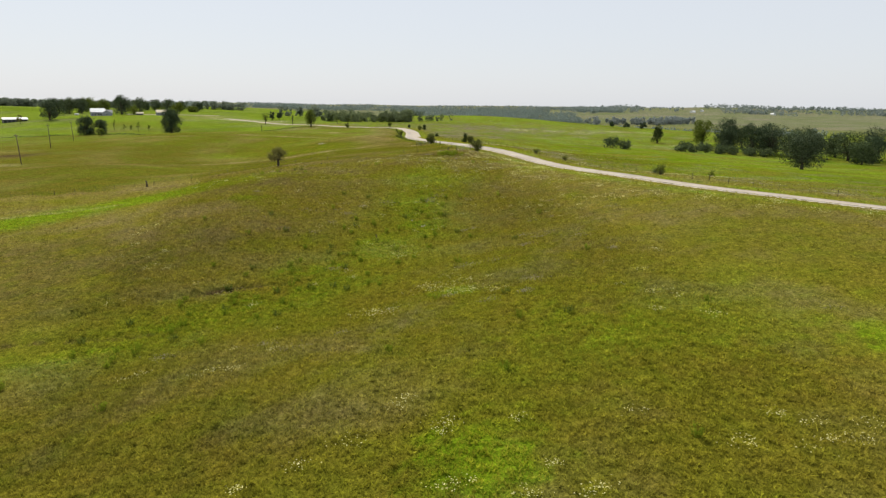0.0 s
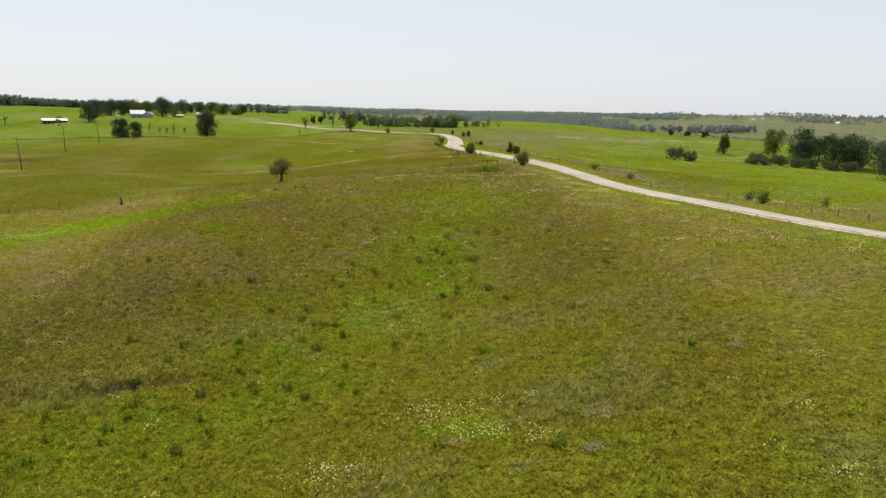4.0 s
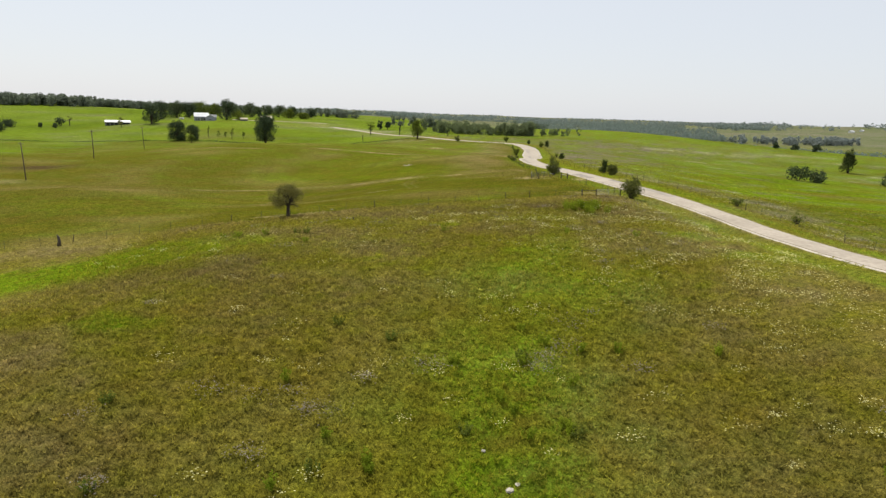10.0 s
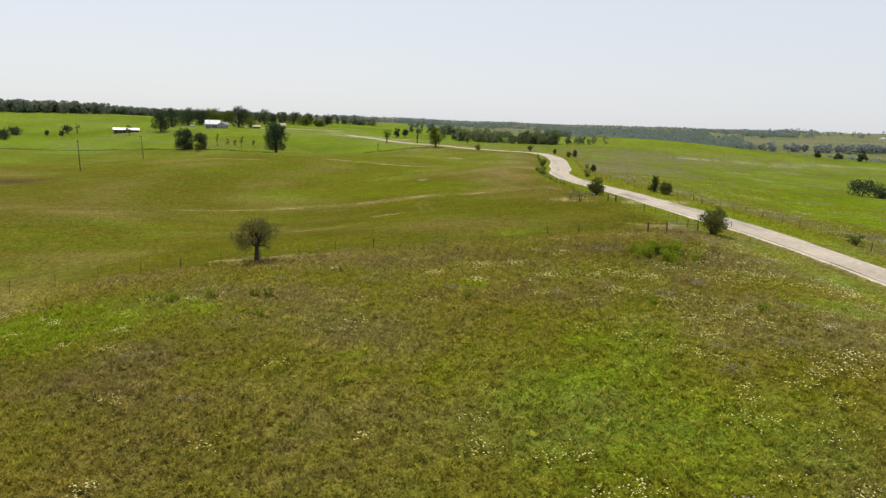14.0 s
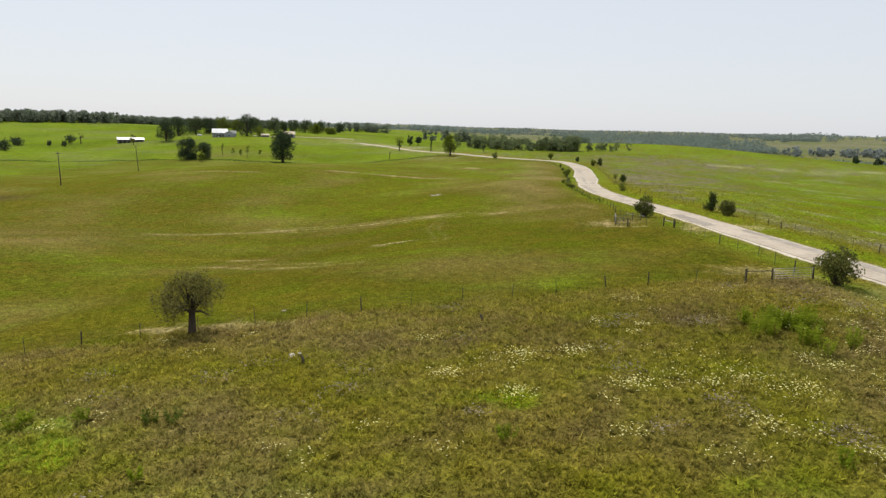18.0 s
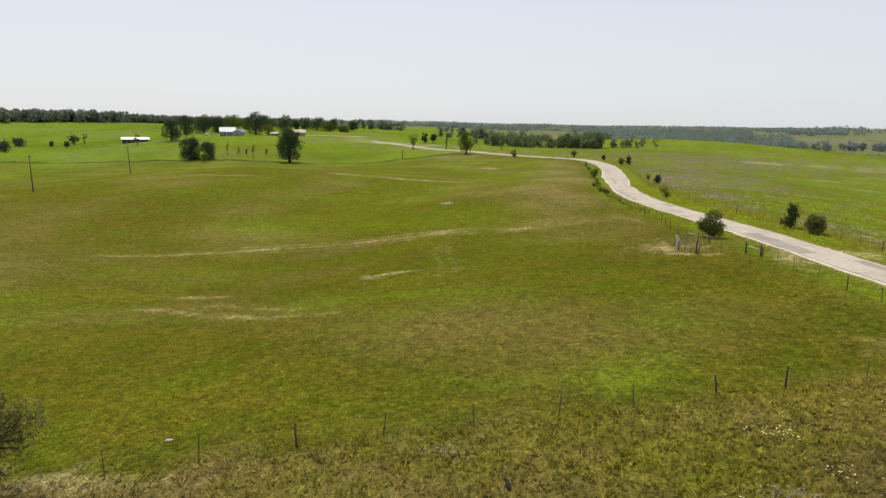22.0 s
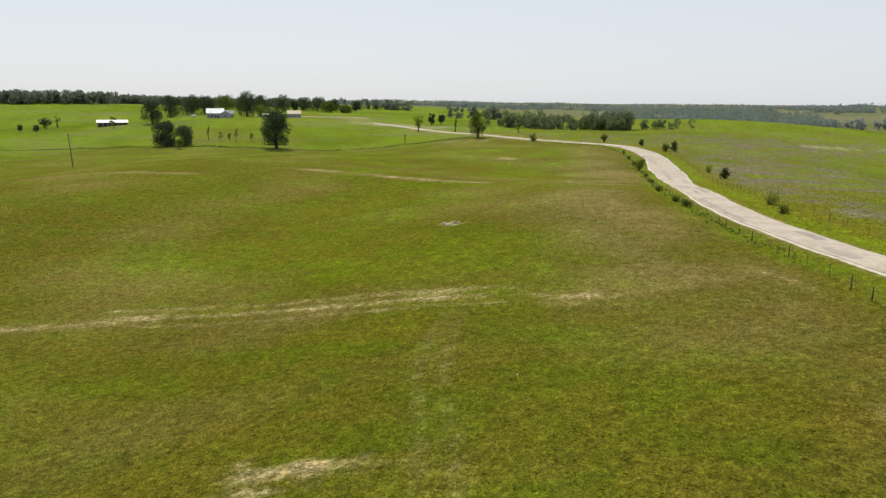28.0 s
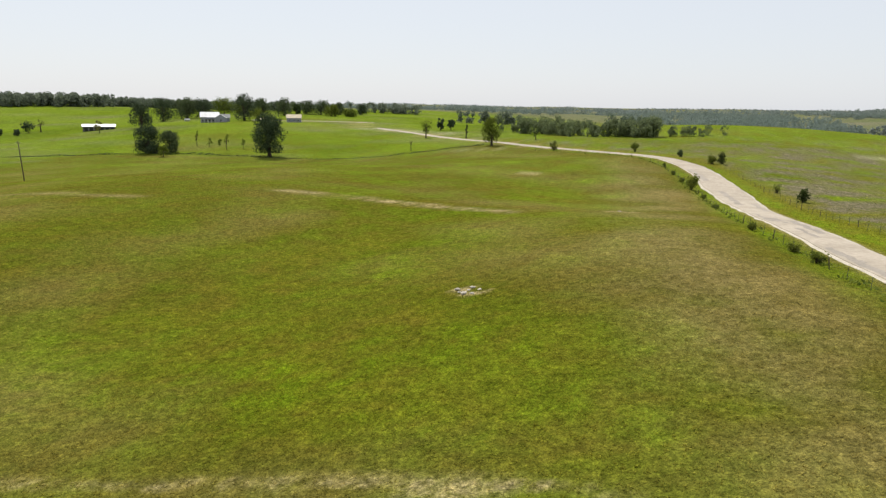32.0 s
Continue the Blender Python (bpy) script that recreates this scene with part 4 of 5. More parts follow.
for k, (x, y, h, w) in enumerate([(158, 462, 5.0, 9), (167, 458, 5.2, 9), (178, 449, 4.2, 9), (191, 442, 4.2, 8), (94, 396, 5.5, 9), (102, 398, 5.0, 8), (147, 438, 4.2, 8), (155, 439, 4.6, 9), (164, 443, 5.0, 9), (171, 439, 4.4, 8), (180, 440, 5.0, 9), (189, 436, 4.8, 9), (197, 432, 5.0, 9)]):
    shrub("valley_bush", "low dark green bush on the valley slope", x, y, h, w, 60 + k, M_WOODS, 900, 0.42, group="bushes in the valley", loose=0.6)
for k, (x, y, h, w) in enumerate([(158.6, 671, 5.5, 6), (173, 672, 4.0, 6), (186, 664, 6, 7), (55, 1300, 10, 11), (260, 640, 6, 7)]):
    tree("field_tree", "small dark tree alone on the far green ridge", "tree", x, y, h, w, 70 + k, M_OAK, 500, 0.7, 0.05, 12, group="small trees on the ridge")

# saplings and thin trees between the field edge and the farm
for k, (x, y, h, w) in enumerate([(-262, 570, 9, 2.2), (-254, 569, 4.6, 3.8), (-249, 571, 3.8, 2.8), (-240, 563, 9, 3.4), (-234, 569, 5.2, 4.0)]):
    tree("sapling", "thin sparse young tree in the bright field", "tree", x, y, h, w, 80 + k, M_LIGHTLEAF, 420, 0.26, 0.15, 12, stem=0.018, group="saplings by the field edge", gap=0.1)
tree("dead_sapling", "bare little dead tree at the field edge", "tree", -146, 576, 5.5, 2.2, 88, M_APPLE, 60, 0.2, 0.5, 8)
tree("spreading_tree", "sparse spreading tree with a forked trunk by the road", "tree", -161, 650, 11, 8.5, 89, M_LIGHTLEAF, 800, 0.4, 0.3, 16, stem=0.035, gap=0.2)
tree("dark_tree", "small dark tree beyond the road", "tree", -170, 713, 9, 5.5, 90, M_OAK, 900, 0.5, 0.1, 12)
tree("dark_tree", "small dark round tree beyond the road", "tree", -164, 718, 7.2, 6, 91, M_OAK, 900, 0.5, 0.1, 12)
tree("thin_tree", "tall thin ivy-clad trunk beside the road", "tree", -136, 648, 9.5, 2.0, 92, M_WOODS, 350, 0.35, 0.1, 9)
tree("yard_tree", "bare forked dead tree among shrubs in the pasture", "tree", -420, 628, 8, 5, 93, M_APPLE, 120, 0.35, 0.4, 9, stem=0.05)
for k, (x, y, h, w) in enumerate([(-424, 622, 6.5, 8.5), (-416, 605, 3.6, 3.8), (-430, 606, 3.6, 3.2), (-432, 565, 7.5, 9), (-442, 572, 6.5, 9), (-454, 600, 6, 9), (-462, 606, 5.5, 8)]):
    shrub("pasture_shrub", "dark shrub in a row across the hill pasture", x, y, h, w, 100 + k, M_OAK, 600, 0.5, group="shrubs on the hill pasture")
tree("shed_tree", "sparse brownish tree in front of the white-roofed shed", "tree", -364, 617, 8.2, 5.5, 110, M_APPLE, 520, 0.35, 0.2, 12, stem=0.028)
for k, (x, y, h, w, leaf) in enumerate([(-351, 640, 17, 12.5, M_OAK), (-375, 694, 17.3, 16, M_OAK), (-378, 727, 17, 17, M_WOODS), (-370, 736, 15.5, 14, M_OAK), (-390, 745, 14, 15, M_WOODS), (-406, 822, 15.5, 18, M_LIGHTLEAF),
                                        (-392, 830, 14, 14, M_LIGHTLEAF), (-370, 829, 16, 16, M_WOODS), (-352, 834, 16.5, 15, M_WOODS), (-317, 708, 19.5, 16, M_OAK)]):
    tree("farmyard_tree", "tall shady tree around the farmhouse", "tree", x, y, h * 0.94, w * 1.2, 120 + k, leaf, 3600, 0.46, 0.02, 30, group="trees round the farmhouse", gap=0.0, ragged=0.17)
for k, (x, y, h, w, leaf) in enumerate([(-364, 881, 12, 8, M_WOODS), (-354, 884, 15, 14, M_WOODS), (-339, 884, 16, 17, M_WOODS), (-321, 869, 12.5, 13, M_LIGHTLEAF), (-330, 905, 14, 12, M_WOODS), (-315, 930, 11, 9, M_OAK), (-305, 875, 8, 13, M_LIGHTLEAF)]):
    tree("field_edge_tree", "leafy green tree in a clump beyond the farm drive", "tree", x, y, h * 0.85, w * 1.2, 430 + k, leaf, 2600, 0.5, 0.02, 24, group="trees beyond the farm drive", gap=0.0, ragged=0.17)
shrub("yard_bush", "rounded light green bush beside the farmhouse", -304, 705, 8, 12, 140, M_LIGHTLEAF, 2600, 0.34)

# bushes along the road
ROADSIDE = [(-4.2, 256.3, 3.5, 3.5, M_OAK, "dense rounded dark green bush beside the stock pen"), (9.8, 203.0, 3.5, 3.9, M_OAK, "dark spreading cedar bush by the gate"),
            (8.6, 270.9, 3.3, 3.2, M_CEDAR, "dark spiky cedar bush beyond the road"), (10.3, 264.3, 2.5, 2.6, M_OAK, "low rounded bush beyond the road"),
            (-3.4, 411, 2.7, 3.4, M_CEDAR, "dark spiky cedar bush on the road bank"), (-6.0, 427, 2.0, 2.2, M_LIGHTLEAF, "pale green bush on the road bank"), (-6.2, 330, 1.9, 2.6, M_LIGHTLEAF, "loose leafy weed bush on the road bank"), (-6.0, 321, 1.3, 2.2, M_LIGHTLEAF, "leafy pale green weed bush on the road bank"),
            (-12.5, 488, 3.3, 4.4, M_CEDAR, "dark rounded cedar by the bend"), (-15.6, 486, 2.6, 3.4, M_LIGHTLEAF, "pale bush beside the cedar at the bend"),
            (-24, 512, 2.2, 2.0, M_WOODS, "small bush beyond the bend"), (-40, 540, 3.4, 3.2, M_LIGHTLEAF, "leafy bush beyond the bend"),
            (-74, 554, 3.4, 3.8, M_OAK, "small dark bush at the road edge"), (-25.2, 425, 3.1, 3.2, M_LIGHTLEAF, "leafy bush in the fence row"), (-30.4, 471, 1.3, 1.0, M_LIGHTLEAF, "small dark bush in the fence row"),
            (-28.4, 453, 1.2, 1.5, M_LIGHTLEAF, "small bush in the fence row"), (-26.8, 438, 1.3, 1.7, M_LIGHTLEAF, "small bush in the fence row"), (-23.6, 410, 0.8, 1.4, M_LIGHTLEAF, "small bush in the fence row"),
            (-22.8, 392, 0.8, 1.4, M_LIGHTLEAF, "small bush in the fence row"), (-22.4, 347, 0.9, 1.3, M_LIGHTLEAF, "small weedy bush in the fence row"), (-20.2, 331, 1.0, 1.7, M_LIGHTLEAF, "leafy green bush in the fence row"),
            (-19, 325, 1.0, 1.7, M_LIGHTLEAF, "leafy green bush in the fence row"), (47, 152, 2.1, 2.4, M_LIGHTLEAF, "pale bush below the road"), (52, 172, 2.0, 3.0, M_WOODS, "dark bush in the roadside hollow"),
            (63, 165, 1.6, 1.6, M_OAK, "small dark bush below the road"), (34, 196, 1.8, 2.6, M_WOODS, "low bush in the roadside hollow"), (27, 205, 1.5, 2.2, M_LIGHTLEAF, "low bush in the roadside hollow")]
for k, (x, y, h, w, leaf, lab) in enumerate(ROADSIDE):
    near_by = y < 300
    shrub("roadside_bush", lab, x, y, h, w, 150 + k, M_BUSH if leaf == M_LIGHTLEAF or h < 2 else (M_HEDGE if leaf == M_OAK else leaf), 3600 if near_by and h > 2.3 else (900 if h > 2 else 420), 0.12 if near_by else (0.22 if h > 2 else 0.13), "cone" if leaf == M_CEDAR else "bush", group="bushes along the road", loose=(0.75 if leaf == M_CEDAR else 0.35) if near_by and h > 2.3 else 1.0)
tree("roadside_sapling", "young tree behind the bush at the road edge", "tree", -90, 610, 6, 3, 190, M_WOODS, 300, 0.35, 0.2, 9)

# ---- woods ----
rng = np.random.default_rng(77)


def belt(line, count, spread, h0, h1, seed):
    """Places of trees strewn along a line."""
    r = np.random.default_rng(seed)
    p = curve_points(line, 2.0)
    k = r.integers(0, len(p), count)
    h = r.uniform(h0, h1, count)
    return np.column_stack([p[k] + r.normal(0, spread, (count, 2)), h, h * r.uniform(0.75, 1.05, count)])


grove("woods", "dark green line of woodland along the hilltop", belt([(-960, 640), (-760, 740), (-620, 830), (-590, 870)], 460, 10, 11, 14.5, 1), M_HAZED_GROVE, 2, 150, 1.15)
grove("woods", "line of woodland behind the farmhouse", belt([(-620, 900), (-560, 980), (-470, 1000), (-430, 1000)], 420, 13, 8.5, 11.5, 3), M_HAZED_GROVE, 4, 110, 1.15)
grove("woods", "line of trees beyond the farm fields", belt([(-348, 985), (-325, 990), (-306, 1000), (-286, 1012)], 34, 7, 8, 12, 7), M_HAZED_GROVE, 8, 260, 0.8)
grove("woods", "broken green wood along the creek", belt([(-116, 716), (-88, 684), (-66, 672), (-42, 668), (-30, 670)], 84, 6, 5, 12.5, 9), M_CREEK, 10, 620, 0.46)
grove("woods", "low green thicket at the end of the creek wood", belt([(-30, 670), (-14, 673), (2, 682)], 18, 3, 3, 6.5, 15), M_CREEK, 16, 420, 0.4)
grove("woods", "taller dark clump behind the creek wood", belt([(-58, 1016), (-46, 1022), (-34, 1030)], 9, 4, 13, 18, 17), M_HAZED_GROVE, 18, 420, 0.8)
grove("far_tree_row", "row of trees below the far fields, haze painted into their colour", belt([(285, 1405), (330, 1432), (375, 1442), (430, 1475), (540, 1580)], 110, 12, 10, 16, 13), M_HAZED_WOODS, 14, 60, 2.0)
grove("woods", "dark trees at the head of the creek", belt([(-190, 880), (-150, 860), (-130, 850)], 16, 8, 8, 13, 11), M_HAZED_GROVE, 12, 160, 1.1)
az, fd = rng.uniform(-0.95, 0.75, 90000), 700 + 3700 * rng.random(90000) ** 0.8
fx_, fy_ = -37 + fd * np.sin(az), 245 + fd * np.cos(az)
deg = np.degrees(az)
patchy = waves(fx_, fy_ * 0.6, 620, 31) + 0.3 * waves(fx_, fy_, 160, 32)
valley = (deg > -1 - 2 * patchy) & (deg < 14 + 2 * patchy) & (fd > 980) & (fd < 2100 + 250 * patchy)
lines = (deg > 10) & (deg < 40) & (np.abs(fd - 860 - 60 * patchy) < 35)
middle = (patchy > 0.35) & (fd > 1250) & (deg < 0)
field = (deg > 13) & (deg < 30) & (fd < 1900)
rim = (fd > 2300) & (patchy > -0.15)
some = rng.random(len(az))
pick = (valley & (some < np.where((patchy > -0.25) & (deg > 3), 0.55, 0.16))) | (lines & (some < 0.9)) | (middle & (some < 0.22)) | (rim & ~field & (some < 0.17))
fx_, fy_, fd = fx_[pick], fy_[pick], fd[pick]
hh = rng.uniform(8, 13, len(fx_)) * (1 + 0.2 * (fd > 2300))
hh = np.where(fd > 3000, hh * 0.5, hh)
for name, lab, sel, cards, size, leaf in (("valley_woods", "dense woodland filling the valley beyond the ridge", fd < 2200, 46, 1.6, M_HAZED_WOODS), ("far_woods", "patchwork of woodland on the far hills, bluish haze painted into its colour", (fd >= 2200) & (fd < 3000), 22, 2.7, M_HAZED_WOODS),
                                          ("horizon_woods", "woodland along the horizon, pale blue-grey haze painted into its colour", fd >= 3000, 11, 4.0, M_HAZED_HORIZON)):
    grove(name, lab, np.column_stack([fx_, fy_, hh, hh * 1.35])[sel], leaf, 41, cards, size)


# ---- poles and fences ----
def utility_pole(x, y, h, tip, seed):
    top = thing("utility_pole", x, y, "slightly leaning dark wooden utility pole in the field", "utility pole", "utility poles across the field")
    s = Shape().tube([(0, 0, -0.6), (tip[0] * 0.5, tip[1] * 0.5, h * 0.5), (tip[0], tip[1], h)], [0.17, 0.15, 0.12], 10)
    part("pole", s.mesh("pole", M_POLE, True), top)
    part("crossarm", Shape().box(tip[0] - 0.9, tip[1] - 0.06, h - 0.75, tip[0] + 0.9, tip[1] + 0.06, h - 0.62).mesh("crossarm", M_POLE), top)
    for k in (-0.75, 0, 0.75):
        part("insulator", Shape().tube([(tip[0] + k, tip[1], h - 0.62), (tip[0] + k, tip[1], h - 0.54), (tip[0] + k, tip[1], h - 0.42)], [0.03, 0.07, 0.04], 7).mesh("insulator", M_STEEL, True), top)


for k, (x, y, h, tip) in enumerate([(-158.4, 266.2, 11.2, (-0.9, 0)), (-181.4, 329.1, 10.8, (-0.4, 0)), (-214.9, 415.1, 12.0, (-0.9, 0))]):
    utility_pole(x, y, h, tip, k)


def wood_post(h, r, seed):
    g = np.random.default_rng(seed)
    a, b = g.normal(0, 0.05, 2)
    return Shape().tube([(0, 0, -0.3), (a * 0.5, b * 0.5, h * 0.5), (a, b, h - 0.05), (a * 1.1, b * 1.1, h)], [r * 1.1, r, r * 0.95, r * 0.6], 8).mesh("wooden_post", M_POST, True)


def steel_post(h):
    s = Shape().box(-0.022, -0.006, -0.3, 0.022, 0.006, h).box(-0.006, 0.006, -0.3, 0.006, 0.04, h)
    for k in range(9):
        s.box(-0.012, -0.018, 0.15 + k * 0.12, 0.012, -0.006, 0.19 + k * 0.12)
    return s.mesh("steel_post", M_TPOST)


POSTS = [wood_post(1.22, 0.055, k) for k in range(4)]
TPOST = steel_post(1.25)


def fence(label, line, gap, every, seed, strands=4, skip=0.0):
    """A wire fence along a line: steel posts with a wooden one every so often, and its strands."""
    g = np.random.default_rng(seed)
    p = curve_points(line, gap)
    p = p + g.normal(0, 0.12, p.shape) * (gap > 2)
    z = height(p[:, 0], p[:, 1])
    top = new("wire_fence")
    top.matrix_basis = pose(p[0, 0], p[0, 1], z[0])
    tagged(top, label, "fence")
    loc = np.column_stack([p, z]) - [p[0, 0], p[0, 1], z[0]]
    for k, c in enumerate(loc):
        wood = k % every == 0 or g.random() < 0.08
        part("wooden_post" if wood else "steel_post", POSTS[k % 4] if wood else TPOST, top, "weathered wooden post" if wood else "", pose(c[0], c[1], c[2], g.normal(0, 3.5), g.normal(0, 3.5), g.uniform(0, 360)))
    for s in range(strands):
        hgt = 0.35 + s * 0.26
        pts = []
        for a, b in zip(loc[:-1], loc[1:]):
            pts += [tuple(a + [0, 0, hgt]), tuple((a + b) / 2 + [0, 0, hgt - 0.02])]
        pts.append(tuple(loc[-1] + [0, 0, hgt]))
        part("wire", Shape().tube(pts, [0.0035] * len(pts), 3, False).mesh("wire", M_TPOST), top)
    return top


def offset(line, zline, off, y0, y1):
    tang = np.gradient(line, axis=0)
    nrm = np.column_stack([tang[:, 1], -tang[:, 0]]) / np.hypot(tang[:, 0], tang[:, 1])[:, None]
    p = line + nrm * off
    p = p[(p[:, 1] > y0) & (p[:, 1] < y1)]
    return [tuple(q) for q in p[::8]]


fence("old wire fence with leaning posts along the meadow", CREST_FENCE[:-2] + [(1.5, 200.6)], 4.3, 5, 1)
fence("wire fence between the pasture and the road", [(7.1, 206.8), (5.9, 213), (4.5, 218.5), (2.2, 225), (0.6, 231), (-0.6, 238.5), (-0.9, 240.2)], 4.2, 4, 2)
fence("wire fence along the pasture beside the road", [(-6.5, 252), (-8.5, 266), (-11, 284), (-13.6, 295), (-16.2, 308), (-20.3, 334), (-22, 355), (-22.8, 390), (-25, 423), (-29.5, 460), (-37, 490), (-52, 520), (-82, 556)], 4.4, 4, 3)
fence("wire fence on the far side of the road", offset(ROAD, ROAD_Z, 9.0, 120, 470), 4.6, 5, 4)
def brush_line(name, label, line, count, tall, spread, leaf, seed):
    """Low ragged brush along a line."""
    g = np.random.default_rng(seed)
    p = curve_points(line, 1.0)
    k = g.integers(0, len(p), count)
    q = p[k] + g.normal(0, spread, (count, 2))
    top_ = tall * np.clip(0.55 + 0.7 * waves(q[:, 0], q[:, 1], 22, seed), 0.08, 1.3)
    z = height(q[:, 0], q[:, 1]) + top_ * g.random(count)
    v, f = leaf_cards(np.column_stack([q, z]), np.tile([0, 0, 0.6], (count, 1)), 0.3 * g.uniform(0.6, 1.4, count), g)
    return tagged(new(name, fast_mesh(name, v, f, leaf)), label, "brush", kind="stuff")


brush_line("hedge_brush", "low ragged dark brush along the field edge", FIELD_EDGE[1:], 3600, 0.75, 0.6, M_OAK, 71)
brush_line("fence_row_brush", "loose green brush grown into the pasture fence", [(-11, 284), (-16.2, 308), (-20.3, 334), (-22, 355), (-22.8, 390), (-25, 423), (-29.5, 460), (-37, 490), (-52, 520), (-82, 556)], 600, 0.55, 0.6, M_LIGHTLEAF, 72)
fence("fence along the edge of the bright field", FIELD_EDGE[1:], 6.0, 3, 5, 3)


def rail(a, b, r, mat, name="rail"):
    return Shape().tube([a, b], [r, r], 8).mesh(name, mat, True)


# the braced corner and the gate by the dark cedar bush
gate = thing("field_gate", 3.0, 201.0, "weathered braced posts with a rail and a steel field gate", "gate")
gz = [float(height(x, y)[0] - height(3.0, 201.0)[0]) for x, y in ((1.6, 200.4), (3.9, 201.0), (8.0, 203.6))]
for (x, y), z in zip(((-1.4, -0.6), (0.9, 0.0), (5.0, 2.6)), gz):
    part("gate_post", wood_post(1.3, 0.075, int(x * 7) + 40), gate, "thick wooden post", pose(x, y, z))
part("rail", rail((-1.4, -0.6, 1.05 + gz[0]), (0.9, 0, 1.05 + gz[1]), 0.04, M_POST), gate)
for k in range(5):
    part("gate_bar", rail((1.05, 0.1, 0.35 + 0.22 * k + gz[1]), (4.85, 2.5, 0.35 + 0.22 * k + gz[2]), 0.022, M_STEEL), gate)
for t in (0.0, 0.5, 1.0):
    x, y, z = 1.05 + 3.8 * t, 0.1 + 2.4 * t, gz[1] + (gz[2] - gz[1]) * t
    part("gate_upright", rail((x, y, 0.3 + z), (x, y, 1.28 + z), 0.024, M_STEEL), gate)

# the stock pen
pen = thing("stock_pen", -7.5, 245.5, "small stock pen of steel panels and posts beside the road", "pen")
pz = float(height(-7.5, 245.5)[0])


def rel(x, y):
    return x + 7.5, y - 245.5, float(height(x, y)[0]) - pz


def panel(a, b, bars, h, thick=0.02, mat=M_STEEL):
    (ax, ay, az), (bx, by, bz) = rel(*a), rel(*b)
    for k in range(bars):
        e = 0.22 + (h - 0.22) * k / (bars - 1)
        part("panel_bar", rail((ax, ay, az + e), (bx, by, bz + e), thick, mat), pen)
    n = max(2, int(math.hypot(bx - ax, by - ay) / 1.1) + 1)
    for k in range(n):
        t = k / (n - 1)
        x, y, z = ax + (bx - ax) * t, ay + (by - ay) * t, az + (bz - az) * t
        part("panel_upright", rail((x, y, z - 0.1), (x, y, z + h + 0.04), thick * 1.15, mat), pen)


CORNERS = [(-9.1, 249.2), (-9.0, 245.2), (-7.3, 242.2), (-5.0, 250.7)]
panel(CORNERS[0], CORNERS[1], 6, 1.45)
panel(CORNERS[1], CORNERS[2], 6, 1.2, 0.022, M_TPOST)
panel(CORNERS[0], CORNERS[3], 5, 1.2, 0.022, M_TPOST)
for k, c in enumerate(CORNERS):
    part("corner_post", wood_post(1.15 if k != 2 else 1.35, 0.06 if k != 2 else 0.10, 60 + k), pen, "thick dark wooden corner post", pose(*rel(*c)))
fence("short wire fence between the pen and the braced posts", [(-7.1, 242.2), (-5.1, 243.2), (-3.5, 243.0), (-2.2, 242.0)], 1.9, 9, 6, 5)
brace = thing("fence_brace", -1.6, 241.2, "two dark posts with a pale pipe rail between them", "fence")
for k, (x, y) in enumerate(((-2.2, 241.9), (-0.9, 240.4))):
    part("brace_post", wood_post(1.3, 0.10, 70 + k), brace, "", pose(x + 1.6, y - 241.2, float(height(x, y)[0] - height(-1.6, 241.2)[0])))
part("pipe_rail", rail((-0.6, 0.7, 0.95), (0.7, -0.8, 0.75), 0.045, M_PIPE), brace, "pale steel pipe")
pipes = thing("pipe_gate", -5.6, 254.4, "pale pipe rails in front of the dense bush", "gate")
for a, b in (((-1.5, 1.0, 0.6), (-0.1, -0.1, 0.55)), ((0.5, 0.1, 0.5), (1.4, -0.8, 0.45))):
    part("pipe_rail", rail(a, b, 0.035, M_PIPE), pipes)
    part("pipe_leg", rail((b[0], b[1], -0.2), b, 0.022, M_TPOST), pipes)
    part("pipe_leg", rail((a[0], a[1], -0.2), a, 0.022, M_TPOST), pipes)
stump = thing("old_stump", -70.8, 168.4, "dark broken stump standing in the grass", "stump")
part("wood", Shape().tube([(0, 0, -0.2), (0.1, 0, 0.6), (-0.05, 0.05, 1.2), (-0.25, 0, 1.5)], [0.28, 0.2, 0.16, 0.05], 8).mesh("wood", M_POST, True), stump)


def stone(x, y, r, seed):
    """A rough field stone, half sunk in the grass."""
    bm = bmesh.new()
    bmesh.ops.create_icosphere(bm, subdivisions=3, radius=1.0)
    g = np.random.default_rng(seed)
    k = g.normal(0, 1, (3, 3))
    for q in bm.verts:
        n = 0.9 + 0.2 * math.sin(3 * q.co.dot(Vector(k[0]))) + 0.14 * math.sin(7 * q.co.dot(Vector(k[1]))) + 0.1 * math.sin(15 * q.co.dot(Vector(k[2])))
        q.co = Vector((q.co.x * r * 1.3 * n, q.co.y * r * n, q.co.z * r * 0.5 * n))
    me = bpy.data.meshes.new("field_stone")
    bm.to_mesh(me)
    bm.free()
    me.materials.append(M_STONE)
    ob = new("field_stone", me)
    ob.matrix_basis = pose(x, y, float(height(x, y)[0]) + r * 0.2, 0, 0, seed * 40)
    tagged(ob, "pale rough limestone field stone in the grass", "stone", "field stones")


